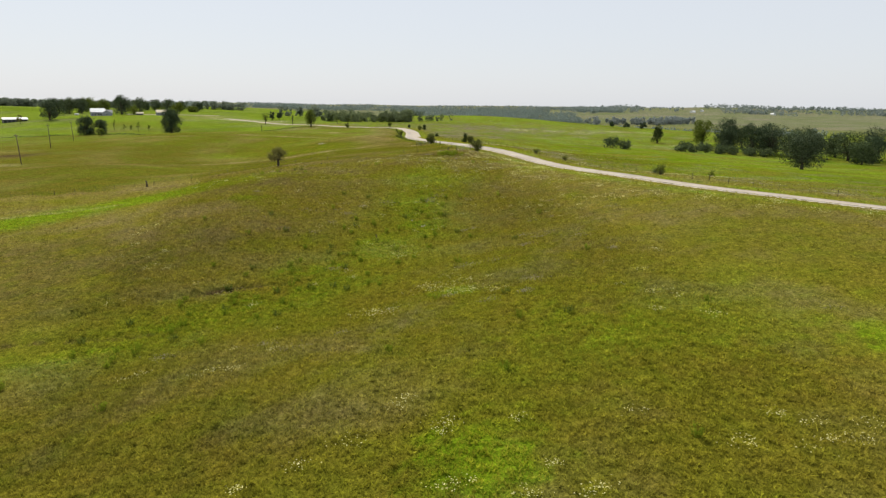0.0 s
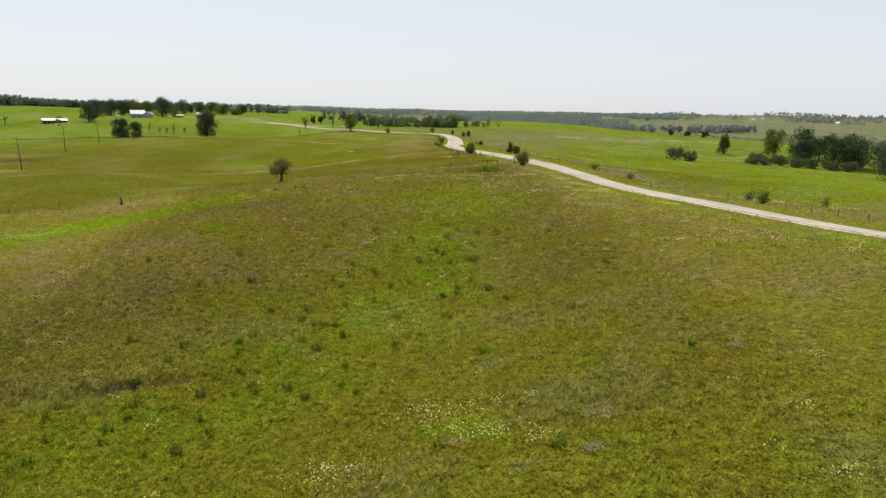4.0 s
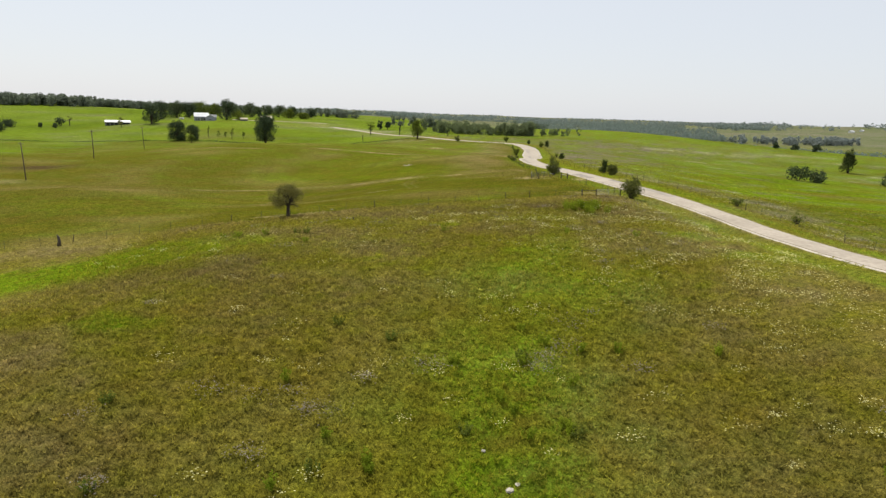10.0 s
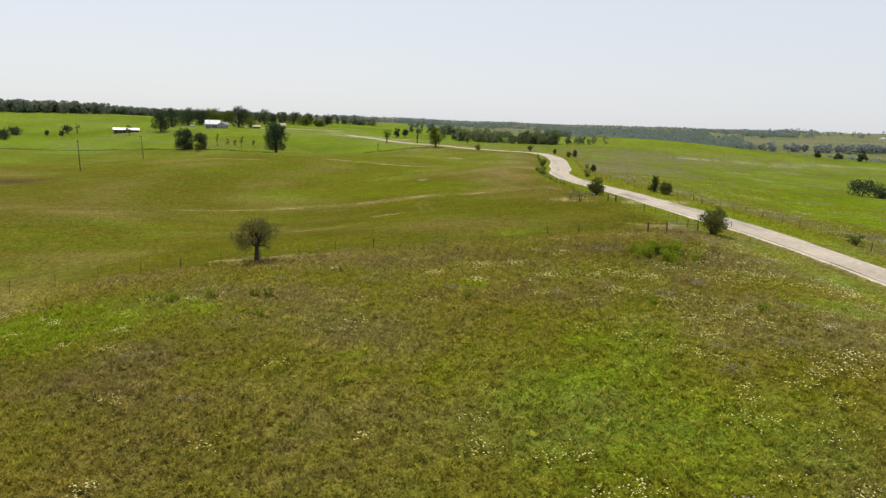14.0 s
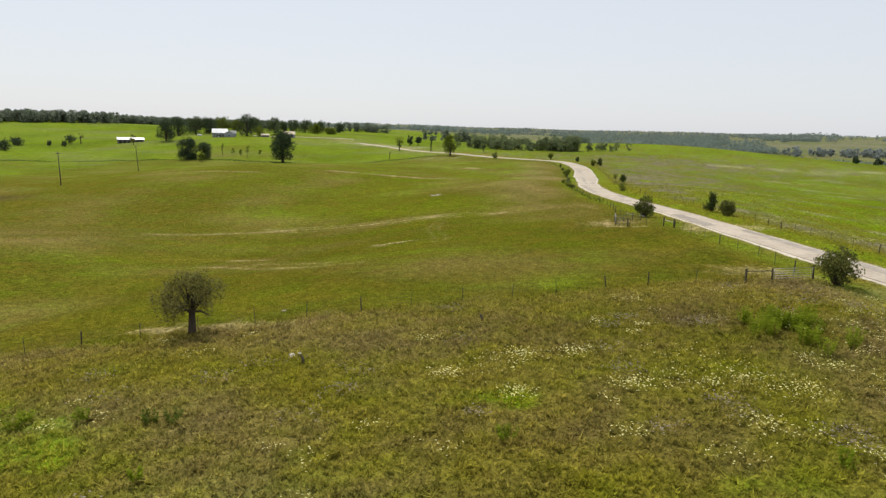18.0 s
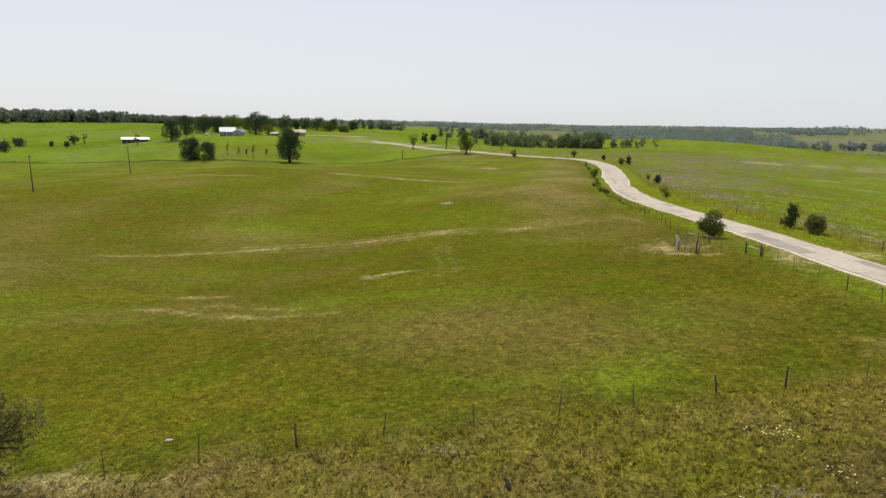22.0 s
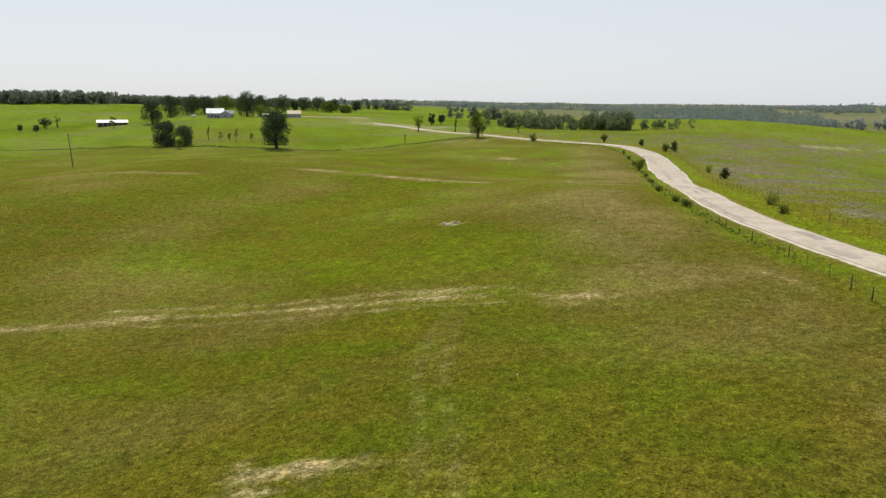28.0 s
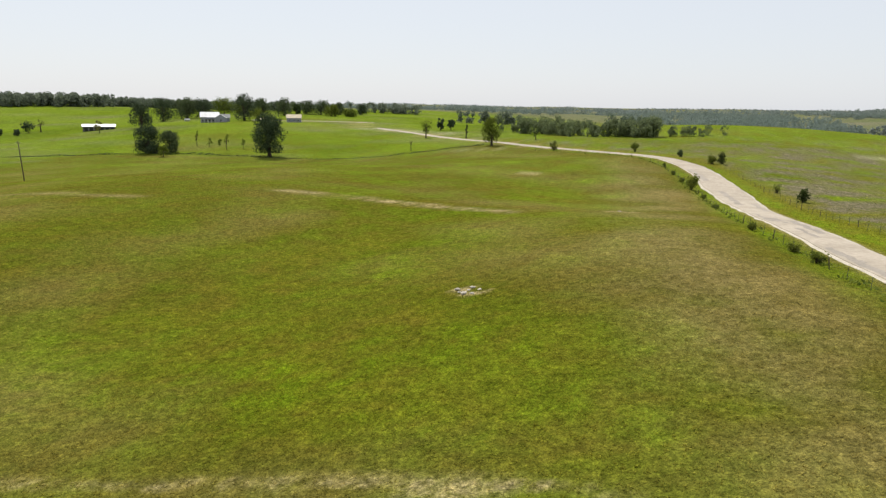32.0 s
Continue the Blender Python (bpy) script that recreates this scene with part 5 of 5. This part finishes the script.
for k, (x, y, r) in enumerate([(-31.2, 176.0, 0.32), (-30.8, 176.4, 0.2), (-37.5, 188.2, 0.26), (-3.3, 117.5, 0.34), (-2.9, 118.1, 0.24), (-5.2, 121.0, 0.2), (-40.2, 363, 0.4), (-53.9, 310.8, 0.42), (-53.0, 309.5, 0.5), (-52.1, 309.2, 0.36), (-52.5, 311.2, 0.4), (-53.5, 309.9, 0.3), (-51.6, 310.4, 0.34), (-52.7, 310.4, 0.28), (-26.5, 263.4, 0.14), (-34, 254, 0.14)]):
    stone(x, y, r * 0.6, 300 + k)
for x, y, h in ((-10.5, 111.2, 0.55), (-20, 185.6, 0.4), (-29.8, 174.6, 0.4)):
    stub = thing("old_stump", x, y, "low dark weathered stump in the meadow", "stump")
    part("wood", Shape().tube([(0, 0, -0.2), (0.05, 0, h * 0.5), (-0.05, 0.04, h), (-0.14, 0, h * 1.15)], [0.14, 0.10, 0.08, 0.02], 8).mesh("wood", M_POST, True), stub)


# ---- the farm ----
def gable(s, x0, x1, y0, y1, z0, rise, over=0.4, thick=0.14):
    """A gable roof with its ridge along x, as two slabs."""
    ym = (y0 + y1) / 2
    for ya, yb in ((y0 - over, ym), (y1 + over, ym)):
        k = over / (abs(ym - y0)) * rise
        n = len(s.v)
        za, zb = z0 - k, z0 + rise
        s.v += [(x0 - over, ya, za), (x1 + over, ya, za), (x1 + over, yb, zb), (x0 - over, yb, zb), (x0 - over, ya, za + thick), (x1 + over, ya, za + thick), (x1 + over, yb, zb + thick), (x0 - over, yb, zb + thick)]
        s.f += [[n + i for i in f] for f in ((3, 2, 1, 0), (4, 5, 6, 7), (0, 1, 5, 4), (1, 2, 6, 5), (2, 3, 7, 6), (3, 0, 4, 7))]
    return s


def walls(x0, x1, y0, y1, z0, z1, rise, mat):
    """Four walls with gable ends towards x."""
    ym = (y0 + y1) / 2
    v = [(x0, y0, z0), (x1, y0, z0), (x1, y1, z0), (x0, y1, z0), (x0, y0, z1), (x1, y0, z1), (x1, y1, z1), (x0, y1, z1), (x0, ym, z1 + rise), (x1, ym, z1 + rise)]
    return mesh_from("wall", v, [[0, 1, 5, 4], [1, 2, 6, 9, 5], [2, 3, 7, 6], [3, 0, 4, 8, 7], [3, 2, 1, 0]], mat)


def window(parent, x, y, z, w, h, turn=0):
    wn_ = part("window", Shape().box(-w / 2 - 0.08, -0.06, -0.08, w / 2 + 0.08, 0.03, h + 0.08).mesh("window", M_WHITE), parent, "", pose(x, y, z, 0, 0, turn))
    part("pane", Shape().box(-w / 2, -0.075, 0, w / 2, -0.055, h).mesh("pane", M_GLASS), wn_)
    part("sill", Shape().box(-w / 2 - 0.12, -0.14, -0.14, w / 2 + 0.12, -0.03, -0.08).mesh("sill", M_WHITE), wn_)


house = thing("farmhouse", -326, 684, "grey-sided farmhouse with a bright white metal roof and porch", "house", turn=32)
house.scale = (0.8, 0.8, 0.9)
part("wall", walls(-11, 4, -4.5, 4.5, -1.5, 4.0, 3.4, M_SIDING), house)
part("roof", gable(Shape(), -11, 4, -4.5, 4.5, 4.0, 3.4, 0.6).mesh("roof", M_ROOF), house, "bright white metal roof")
wing = part("wing", walls(-4.5, 4.5, -5, 5, -1.5, 3.2, 2.6, M_SIDING), house, "", pose(5.5, -2, 0, 0, 0, 90))
part("wing_roof", gable(Shape(), -4.5, 4.5, -5, 5, 3.2, 2.6, 0.5).mesh("wing_roof", M_ROOF), wing)
back = part("back_wing", walls(-5, 5, -4, 4, -1.5, 3.4, 2.4, M_SIDING), house, "", pose(8, 6, 0))
part("back_roof", gable(Shape(), -5, 5, -4, 4, 3.4, 2.4, 0.5).mesh("back_roof", M_ROOFG), back, "grey shingled roof")
part("porch_roof", Shape().box(-8, -7.6, 2.3, 1, -4.5, 2.45).mesh("porch_roof", M_ROOFG), house)
for k in range(4):
    part("porch_post", Shape().box(-7.9 + k * 2.93, -7.5, -1.2, -7.7 + k * 2.93, -7.3, 2.3).mesh("porch_post", M_WHITE), house)
part("porch_floor", Shape().box(-8.2, -7.7, -1.3, 1.2, -4.5, -1.0).mesh("porch_floor", M_DARKWALL), house)
for x in (-9.5, -6.5, -3.5, -0.5):
    window(house, x, -4.53, 0.3, 1.1, 1.5)
window(wing, -4.53, 0, 0.4, 1.6, 1.5, -90)
part("door", Shape().box(-5.5, -4.6, -1.0, -4.5, -4.5, 1.15).mesh("door", M_WHITE), house)
part("chimney", Shape().box(-2.4, 0.6, 6.2, -1.6, 1.4, 8.4).mesh("chimney", M_PATCH), house)

cottage = thing("cottage", -279, 712, "small pale cottage with a tan roof by the drive", "house", turn=25)
part("wall", walls(-5, 5, -3.5, 3.5, -1.2, 3.0, 2.2, M_SIDING), cottage)
part("roof", gable(Shape(), -5, 5, -3.5, 3.5, 3.0, 2.2).mesh("roof", M_ROOFT), cottage, "tan roof")
for x in (-3, 0.2, 3):
    window(cottage, x, -3.53, 0.6, 1.0, 1.2)
shed2 = thing("low_shed", -297, 703, "little low shed with a pale roof beside the bushes", "shed", turn=25)
part("wall", walls(-3.2, 3.2, -2, 2, -0.6, 1.6, 1.0, M_DARKWALL), shed2)
part("roof", gable(Shape(), -3.2, 3.2, -2, 2, 1.6, 1.0, 0.3).mesh("roof", M_ROOFT), shed2)

barn = thing("long_shed", -379, 634, "long low cattle shed with a white metal roof", "shed", turn=41)
barn.scale = (0.76, 0.8, 0.9)
part("wall", walls(-12.5, 12.5, -4, 4, -1.6, 2.6, 1.5, M_DARKWALL), barn)
part("roof", gable(Shape(), -12.5, 12.5, -4, 4, 2.6, 1.5, 0.7).mesh("roof", M_ROOF), barn, "bright white metal roof")
# solid dark slabs on the closed wall, standing for shade in open stalls
for k in range(6):
    part("stall_opening", Shape().box(-11.5 + k * 4.1, -4.05, -1.2, -8.6 + k * 4.1, -3.98, 1.9).mesh("stall_opening", M_GLASS), barn)
tank = thing("white_tank", -352, 690, "small white tank standing in the farmyard", "tank", turn=30)
part("shell", Shape().tube([(-2.0, 0, 1.0), (-1.8, 0, 1.0), (1.8, 0, 1.0), (2.0, 0, 1.0)], [0.4, 0.75, 0.75, 0.4], 14).mesh("shell", M_WHITE, True), tank)
for x in (-1.2, 1.2):
    part("leg", Shape().box(x - 0.1, -0.6, -0.3, x + 0.1, 0.6, 0.5).mesh("leg", M_STEEL), tank)
DRIVE = curve_points([(-315, 720), (-304, 712), (-297, 716), (-285, 732), (-262, 752), (-240, 768)], 1.5)
v, f = strip(DRIVE, height(DRIVE[:, 0], DRIVE[:, 1]), [(-2.6, -0.1), (-2.2, 0.14), (2.2, 0.14), (2.6, -0.1)], 0, 0)
tagged(new("farm_drive", fast_mesh("farm_drive", v, f, M_GRAVEL)), "pale gravel drive to the farmhouse", "drive", kind="structure")
for k in range(6):
    a, r = [0.07, 0.085, 0.37, 0.38, 0.445, 0.475][k], [2500, 2400, 2350, 2480, 2450, 2380][k]
    x, y = r * math.sin(a), 250 + r * math.cos(a)
    far_barn = thing("far_barn", x, y, "tiny pale farm building on the far hills", "barn", "farm buildings on the far hills", 20 * k)
    part("wall", walls(-9, 9, -5, 5, -1, 4, 2.4, M_WHITE), far_barn)
    part("roof", gable(Shape(), -9, 9, -5, 5, 4, 2.4).mesh("roof", M_ROOF), far_barn)

# ---- darker patches in the asphalt ----
ROAD_PATCHES = [(0.5, 2.3, 206, 229), (-2.6, -0.4, 243, 262), (-2.5, -0.9, 398, 424), (-2.4, 0.2, 362, 371), (0.8, 2.4, 296, 303), (-1.9, -0.6, 287, 293), (-2.6, -1.5, 310, 335), (1.0, 2.6, 226, 240), (0.3, 1.9, 144, 150), (-2.5, -0.6, 442, 468), (-2.0, -1.0, 324.5, 327.6), (-0.6, 0.3, 358, 361), (0.9, 2.2, 345, 366), (1.2, 2.4, 385, 402), (-2.0, 0.8, 410.5, 413), (-0.9, -0.2, 340, 352), (-2.2, -1.6, 366, 380)]
for a, b, y0, y1 in ROAD_PATCHES:
    idx = np.nonzero((ROAD[:, 1] > y0) & (ROAD[:, 1] < y1))[0]
    lo, hi = idx[0], idx[-1] + 1
    crown = lambda o: 0.09 - 0.0215 * abs(o)
    jag = 0.16 * np.sin(arc * 0.9) + 0.1 * np.sin(arc * 2.3)
    v, f = strip(ROAD, ROAD_Z, [(a * 0.88 + jag, crown(a)), ((a + b) * 0.44, crown((a + b) / 2)), (b * 0.88 - jag[::-1], crown(b))], 0.012, 0, lo, hi)
    part("asphalt_patch", fast_mesh("asphalt_patch", v, f, M_PATCH), road, "darker grey asphalt patch")


# ---- grass, weeds and flowers ----
def tufts(name, label, count, reach, y0, y1, seed, blades=3, tall=1.0, wide=1.0, spread=0.10, leafy=False, inner=0.0, calm=1.0):
    """Grass blades on the strip below the flight, thinning out to both sides and ahead; each tuft has a tone of its own."""
    rng = np.random.default_rng(seed)
    y = rng.uniform(y0, y1, count)
    u = rng.uniform(-reach, reach, count)
    x = 6 - 0.17 * y + u
    d, _, side = near_line(x, y, ROAD, 6.0)
    d = d + 1.0 * (side < 0) * (1 - step(196, 218, y))
    zn = zones(x, y)
    clump = 0.65 * waves(x, y, 1.9, 21, 2) + 0.6 * waves(x, y, 0.95, seed + 1, 1)
    thin = (1 - step(0.45 * reach, reach, np.abs(u))) * (1 - step(y1 - 0.35 * (y1 - y0), y1, y))
    keep = (d > 3.3) & (np.abs(u) > inner * rng.uniform(0.7, 1.3, count)) & (rng.random(count) > np.maximum(zn["bare"] * 0.85, np.clip(zn["soil"] * 1.4 - 0.5, 0, 1))) & (rng.random(count) < (0.72 + 0.4 * clump) * thin)
    x, y, clump = x[keep], y[keep], clump[keep]
    zn = {k: v[keep] for k, v in zn.items()}
    fx = np.interp(x, [p[0] for p in CREST_FENCE], [p[1] for p in CREST_FENCE])
    meadow = 1 - step(-1, 2, y - fx)
    right = (near_line(x, y, ROAD, 80.0)[2] > 0) * 1.0
    rough = np.clip(meadow + right, 0, 1)
    n = len(x)
    z = height(x, y) + relief(x, y)
    tone = np.clip(0.44 + (rng.beta(1.6, 2.1, n) - 0.43) * (0.30 + 0.35 * rough) + (0.16 + 0.12 * rough) * clump, 0, 1)
    tone = 0.45 + (tone - 0.45) * calm
    h = (0.09 + 0.17 * rough + 0.04 * zn["lush"] + 0.08 * zn["forb"]) * tall * (0.5 + 0.9 * tone) * np.clip(1 + 0.5 * clump, 0.4, 1.6)
    h = np.minimum(h, 0.42)
    vs = []
    lean0 = rng.normal(0, 0.35, (n, 2)) + [0.1, -0.1]
    wide0 = spread * (0.7 + 0.8 * rough) * rng.uniform(0.6, 1.4, n)
    for b in range(blades):
        a = rng.uniform(0, 2 * np.pi, n)
        w = (0.019 + 0.012 * rough) * wide * rng.uniform(0.7, 1.5, n)
        o = rng.normal(0, 1, (n, 2)) * wide0[:, None]
        dx, dy = np.cos(a) * w, np.sin(a) * w
        tipo = o + (lean0 + rng.normal(0, 0.75, (n, 2))) * h[:, None]
        hb = h * rng.uniform(0.6, 1.1, n)
        if leafy:
            c = np.column_stack([x + o[:, 0], y + o[:, 1], z + h * np.clip(1 - (np.hypot(*o.T) / (2.4 * wide0)) ** 2, 0.1, 1) * rng.uniform(0.5, 1.0, n)])
            side = rng.normal(0, 1, (3, n, 3)) * [1, 1, 0.8] * (w * 1.6)[None, :, None]
            vs.append(np.stack([c + side[0], c + side[1], c - side[0] - side[1]], 1))
            continue
        p0 = np.column_stack([x + o[:, 0] - dx, y + o[:, 1] - dy, z - 0.03])
        p1 = np.column_stack([x + o[:, 0] + dx, y + o[:, 1] + dy, z - 0.03])
        p2 = np.column_stack([x + tipo[:, 0], y + tipo[:, 1], z + hb])
        vs.append(np.stack([p0, p1, p2], 1))
    v = np.stack(vs, 1).reshape(-1, 3)
    f = np.arange(len(v)).reshape(-1, 3)
    me = fast_mesh(name, v, f, M_BLADE)
    zn["tone"] = tone
    for key in zn:
        at = me.attributes.new(key, "FLOAT", "POINT")
        at.data.foreach_set("value", np.repeat(zn[key], blades * 3).astype(np.float32))
    return tagged(new(name, me), label, "grass", kind="stuff")


tufts("prairie_grass", "thin olive and brown prairie and pasture grass", 200000, 50, 26, 380, 301, 3)
tufts("outer_grass", "prairie grass tufts on the slopes around", 230000, 130, 40, 450, 303, 5, 0.9, 1.25, 0.13, True, 42, 0.35)


def clumps(name, label, count, reach, y0, y1, seed):
    """Single clumps of grass: three broad leaning leaves each, high in the meadow and low in the pasture."""
    rng = np.random.default_rng(seed)
    y = rng.uniform(y0, y1, count)
    u = reach * (2 * rng.random(count) - 1)
    x = 6 - 0.17 * y + u
    d, _, side = near_line(x, y, ROAD, 6.0)
    lump = 0.6 * waves(x, y, 1.9, 21, 2) + 0.5 * waves(x, y, 0.8, seed + 1, 1)
    zn = zones(x, y)
    keep = (d + 1.0 * (side < 0) * (1 - step(196, 218, y)) > 3.4) & (rng.random(count) > np.maximum(zn["bare"] * 0.8, np.clip(zn["soil"] * 1.5 - 0.5, 0, 1))) & (rng.random(count) < (1 - step(0.72 * reach, reach, np.abs(u))) * (1 - step(y1 - 60, y1, y)))
    x, y, lump = x[keep], y[keep], lump[keep]
    zn = {k: v[keep] for k, v in zn.items()}
    fx = np.interp(x, [p[0] for p in CREST_FENCE], [p[1] for p in CREST_FENCE])
    right = (near_line(x, y, ROAD, 80.0)[2] > 0) * 1.0
    rough = np.clip(1 - step(-1, 2, y - fx) + right, 0, 1)
    n = len(x)
    z = height(x, y) + relief(x, y)
    r = (0.070 + 0.045 * rough) * np.exp(rng.normal(0, 0.25, n)) * np.clip(1 + 0.25 * lump, 0.7, 1.4)
    h = (0.065 + 0.115 * rough) * rng.uniform(0.6, 1.4, n) * np.clip(1 + 0.4 * lump, 0.4, 1.6)
    a0 = rng.uniform(0, 2 * np.pi, n)
    fan = []
    for k in range(3):
        a = a0 + 2.094 * k + rng.normal(0, 0.35, n)
        c, e = np.cos(a), np.sin(a)
        q, wd, up = r * rng.uniform(0.6, 1.4, n), r * rng.uniform(0.32, 0.6, n), h * rng.uniform(0.7, 1.3, n)
        o = 0.35 * q
        fan.append(np.stack([np.column_stack([x - e * wd + c * o * 0.3, y + c * wd + e * o * 0.3, z - 0.02 + 0.25 * up]), np.column_stack([x + e * wd + c * o, y - c * wd + e * o, z - 0.02 + 0.45 * up]), np.column_stack([x + c * q, y + e * q, z + up])], 1))
    v = np.stack(fan, 1).reshape(-1, 3)
    me = fast_mesh(name, v, np.arange(len(v)).reshape(-1, 3), M_CLUMP)
    zn["tone"] = np.clip(0.40 + rng.normal(0, 1, n) * (0.11 + 0.08 * rough) + (0.12 + 0.15 * rough) * lump + rough * (0.04 - 0.10 * step(90, 140, y)), 0, 1)
    for key in zn:
        at = me.attributes.new(key, "FLOAT", "POINT")
        at.data.foreach_set("value", np.repeat(zn[key], 9).astype(np.float32))
    return tagged(new(name, me), label, "grass", kind="stuff")


clumps("grass_clumps", "dense small clumps and tussocks of olive grass", 450000, 40, 30, 345, 311)


def flower_heads(name, label, spots, mat, seed, size, lift):
    """Small flower heads strewn round spots (x, y, radius, count)."""
    rng = np.random.default_rng(seed)
    xs_, ys_ = [], []
    for x, y, r, n in spots:
        xs_.append(x + rng.normal(0, r, n))
        ys_.append(y + rng.normal(0, r * 0.8, n))
    x, y = np.concatenate(xs_), np.concatenate(ys_)
    d, _, _ = near_line(x, y, ROAD, 8.0)
    fx = np.interp(x, [p[0] for p in CREST_FENCE], [p[1] for p in CREST_FENCE])
    keep = (d > 4) & ((y < fx - 1.5) | (x > 9))
    x, y = x[keep], y[keep]
    z = height(x, y) + rng.uniform(lift * 0.7, lift * 1.3, len(x))
    nrm = np.tile([0.0, 0.0, 3.0], (len(x), 1))
    v, f = leaf_cards(np.column_stack([x, y, z]), nrm, size * rng.uniform(0.6, 1.5, len(x)), rng)
    return tagged(new(name, fast_mesh(name, v, f, mat)), label, "flowers", kind="stuff")


rng = np.random.default_rng(909)
cream = [(-20, 172.6, 0.9, 70), (-15.8, 176.6, 1.2, 80), (-12.6, 177.5, 0.9, 60), (-9.4, 172.3, 0.9, 70), (-3.1, 174.6, 1.6, 60), (-0.6, 172.6, 1.2, 40), (-15.4, 170.1, 0.8, 60), (2.2, 177, 1.2, 45),
         (-17, 175, 2.5, 60), (-5.8, 178, 2.0, 40), (-22.9, 156, 2, 40), (2.8, 162, 2, 60), (19.7, 157, 2.2, 120), (16, 150, 2, 70), (-6, 100, 2.0, 60), (0, 79.5, 2.6, 130), (2.5, 76, 1.6, 60), (-6.5, 72, 2, 60)]
cream = [(x, y, r * 0.7, 2 * n) for x, y, r, n in cream]
for _ in range(330):
    y = rng.uniform(35, 196)
    x = 8 - 0.17 * y + rng.uniform(-38, 34)
    if waves(np.array([x]), np.array([y]), 45, 51)[0] > -0.1:
        cream.append((x, y, rng.uniform(0.25, 0.7), int(rng.uniform(12, 42))))
road_x = lambda y: float(np.interp(y, ROAD[::-1, 1][ROAD[::-1, 1].argsort()], ROAD[::-1, 0][ROAD[::-1, 1].argsort()]))
for _ in range(90):  # the flowering crest
    x, y = rng.uniform(-26, 18), rng.uniform(140, 180)
    if waves(np.array([x]), np.array([y]), 24, 57)[0] > 0.0:
        cream.append((x, y, rng.uniform(0.35, 0.9), int(rng.uniform(14, 45))))
for _ in range(190):
    y = rng.uniform(75, 196)
    cream.append((road_x(y) - rng.uniform(6, 34), y, rng.uniform(0.3, 0.8), int(rng.uniform(12, 50))))
for _ in range(170):
    y = rng.uniform(110, 330)
    cream.append((road_x(y) + rng.uniform(8, 30), y, rng.uniform(0.4, 1.2), int(rng.uniform(10, 50))))
flower_heads("cream_flowers", "clusters of small cream-white prairie flowers", cream, M_PETAL, 61, 0.06, 0.45)
bank = []
for _ in range(70):
    y = rng.uniform(96, 190)
    bank.append((road_x(y) - rng.uniform(7, 26), y, rng.uniform(0.6, 1.4), int(rng.uniform(25, 75))))
flower_heads("bank_flowers", "broad cream flower heads on the bank below the road", bank, M_PETAL, 63, 0.072, 0.45)
mauve = [(x, y, 1.3, 150) for x, y in [(6.1, 196.8), (8.8, 191.3), (11.2, 183.4), (13.0, 178.3), (15.5, 175.7), (9.8, 187.5), (4.5, 193)]]
for _ in range(150):
    y = rng.uniform(60, 200)
    x = 8 - 0.17 * y + rng.uniform(-25, 40)
    if waves(np.array([x]), np.array([y]), 35, 53)[0] > 0.15 or y > 165:
        mauve.append((x, y, rng.uniform(0.35, 1.0), int(rng.uniform(40, 130))))
for _ in range(220):
    k = int(rng.integers(60, len(ROAD) - 120))
    mauve.append((ROAD[k, 0] + rng.uniform(12, 40), ROAD[k, 1] + rng.uniform(-6, 6), rng.uniform(1.2, 3.0), 70))
flower_heads("mauve_flowers", "hazy grey-mauve flowering forbs among the grass", mauve, M_MAUVE, 62, 0.065, 0.45)


def weed(x, y, h, w, seed, leaf):
    rng = np.random.default_rng(seed)
    top = thing("tall_weed", x, y, "tall leafy green weed in the meadow", "weed", "weeds in the meadow")
    s, cs, ds = Shape(), [], []
    for _ in range(9):
        a, r = rng.uniform(0, 6.28), w * 0.5 * math.sqrt(rng.random())
        hh_ = h * rng.uniform(0.7, 1.05)
        tip = (r * 1.3 * math.cos(a), r * 1.3 * math.sin(a), hh_)
        s.tube([(r * 0.5 * math.cos(a), r * 0.5 * math.sin(a), -0.05), tip], [0.012, 0.005], 4, False)
        t = rng.uniform(0.15, 1.0, 22)
        cs.append(np.column_stack([tip[0] * (0.4 + 0.6 * t), tip[1] * (0.4 + 0.6 * t), hh_ * t]) + rng.normal(0, 0.05, (22, 3)))
        ds.append(rng.normal(0, 0.6, (22, 3)) + [0, 0, 1.6])
    part("stalk", s.mesh("stalk", M_WEED), top)
    c, d = np.concatenate(cs), np.concatenate(ds)
    v, f = leaf_cards(c, d, 0.075 * rng.uniform(0.7, 1.5, len(c)), rng)
    part("foliage", fast_mesh("foliage", v, f, leaf), top)
    return top


models = [weed(-6, 96, 0.8, 0.8, 1, M_WEED), weed(-10, 92, 0.7, 0.7, 2, M_WEED), weed(-2, 104, 0.9, 0.9, 3, M_WEED), weed(-14, 88, 0.75, 1.0, 4, M_LIGHTLEAF)]
sp = curve_points([(-36, 68), (-24, 84), (-14, 100), (-6, 118), (-2, 128)], 1.0)
rng = np.random.default_rng(515)
for k in range(120):
    if k < 80:
        c = sp[int(rng.integers(0, len(sp)))] + rng.normal(0, 5.0, 2)
    else:
        y = rng.uniform(40, 190)
        c = (8 - 0.17 * y + rng.uniform(-30, 30), min(y, 165))
    copy_thing(models[k % 4], pose(c[0], c[1], float(height(c[0], c[1])[0]), 0, 0, rng.uniform(0, 360)))
tall = weed(1.4, 185.6, 1.35, 1.1, 5, M_WEED)
for k in range(34):
    c = (1.6 + rng.normal(0, 1.5), 185.2 + rng.normal(0, 1.9))
    copy_thing(tall if k % 3 else models[2], pose(c[0], c[1], float(height(c[0], c[1])[0]), 0, 0, rng.uniform(0, 360)))
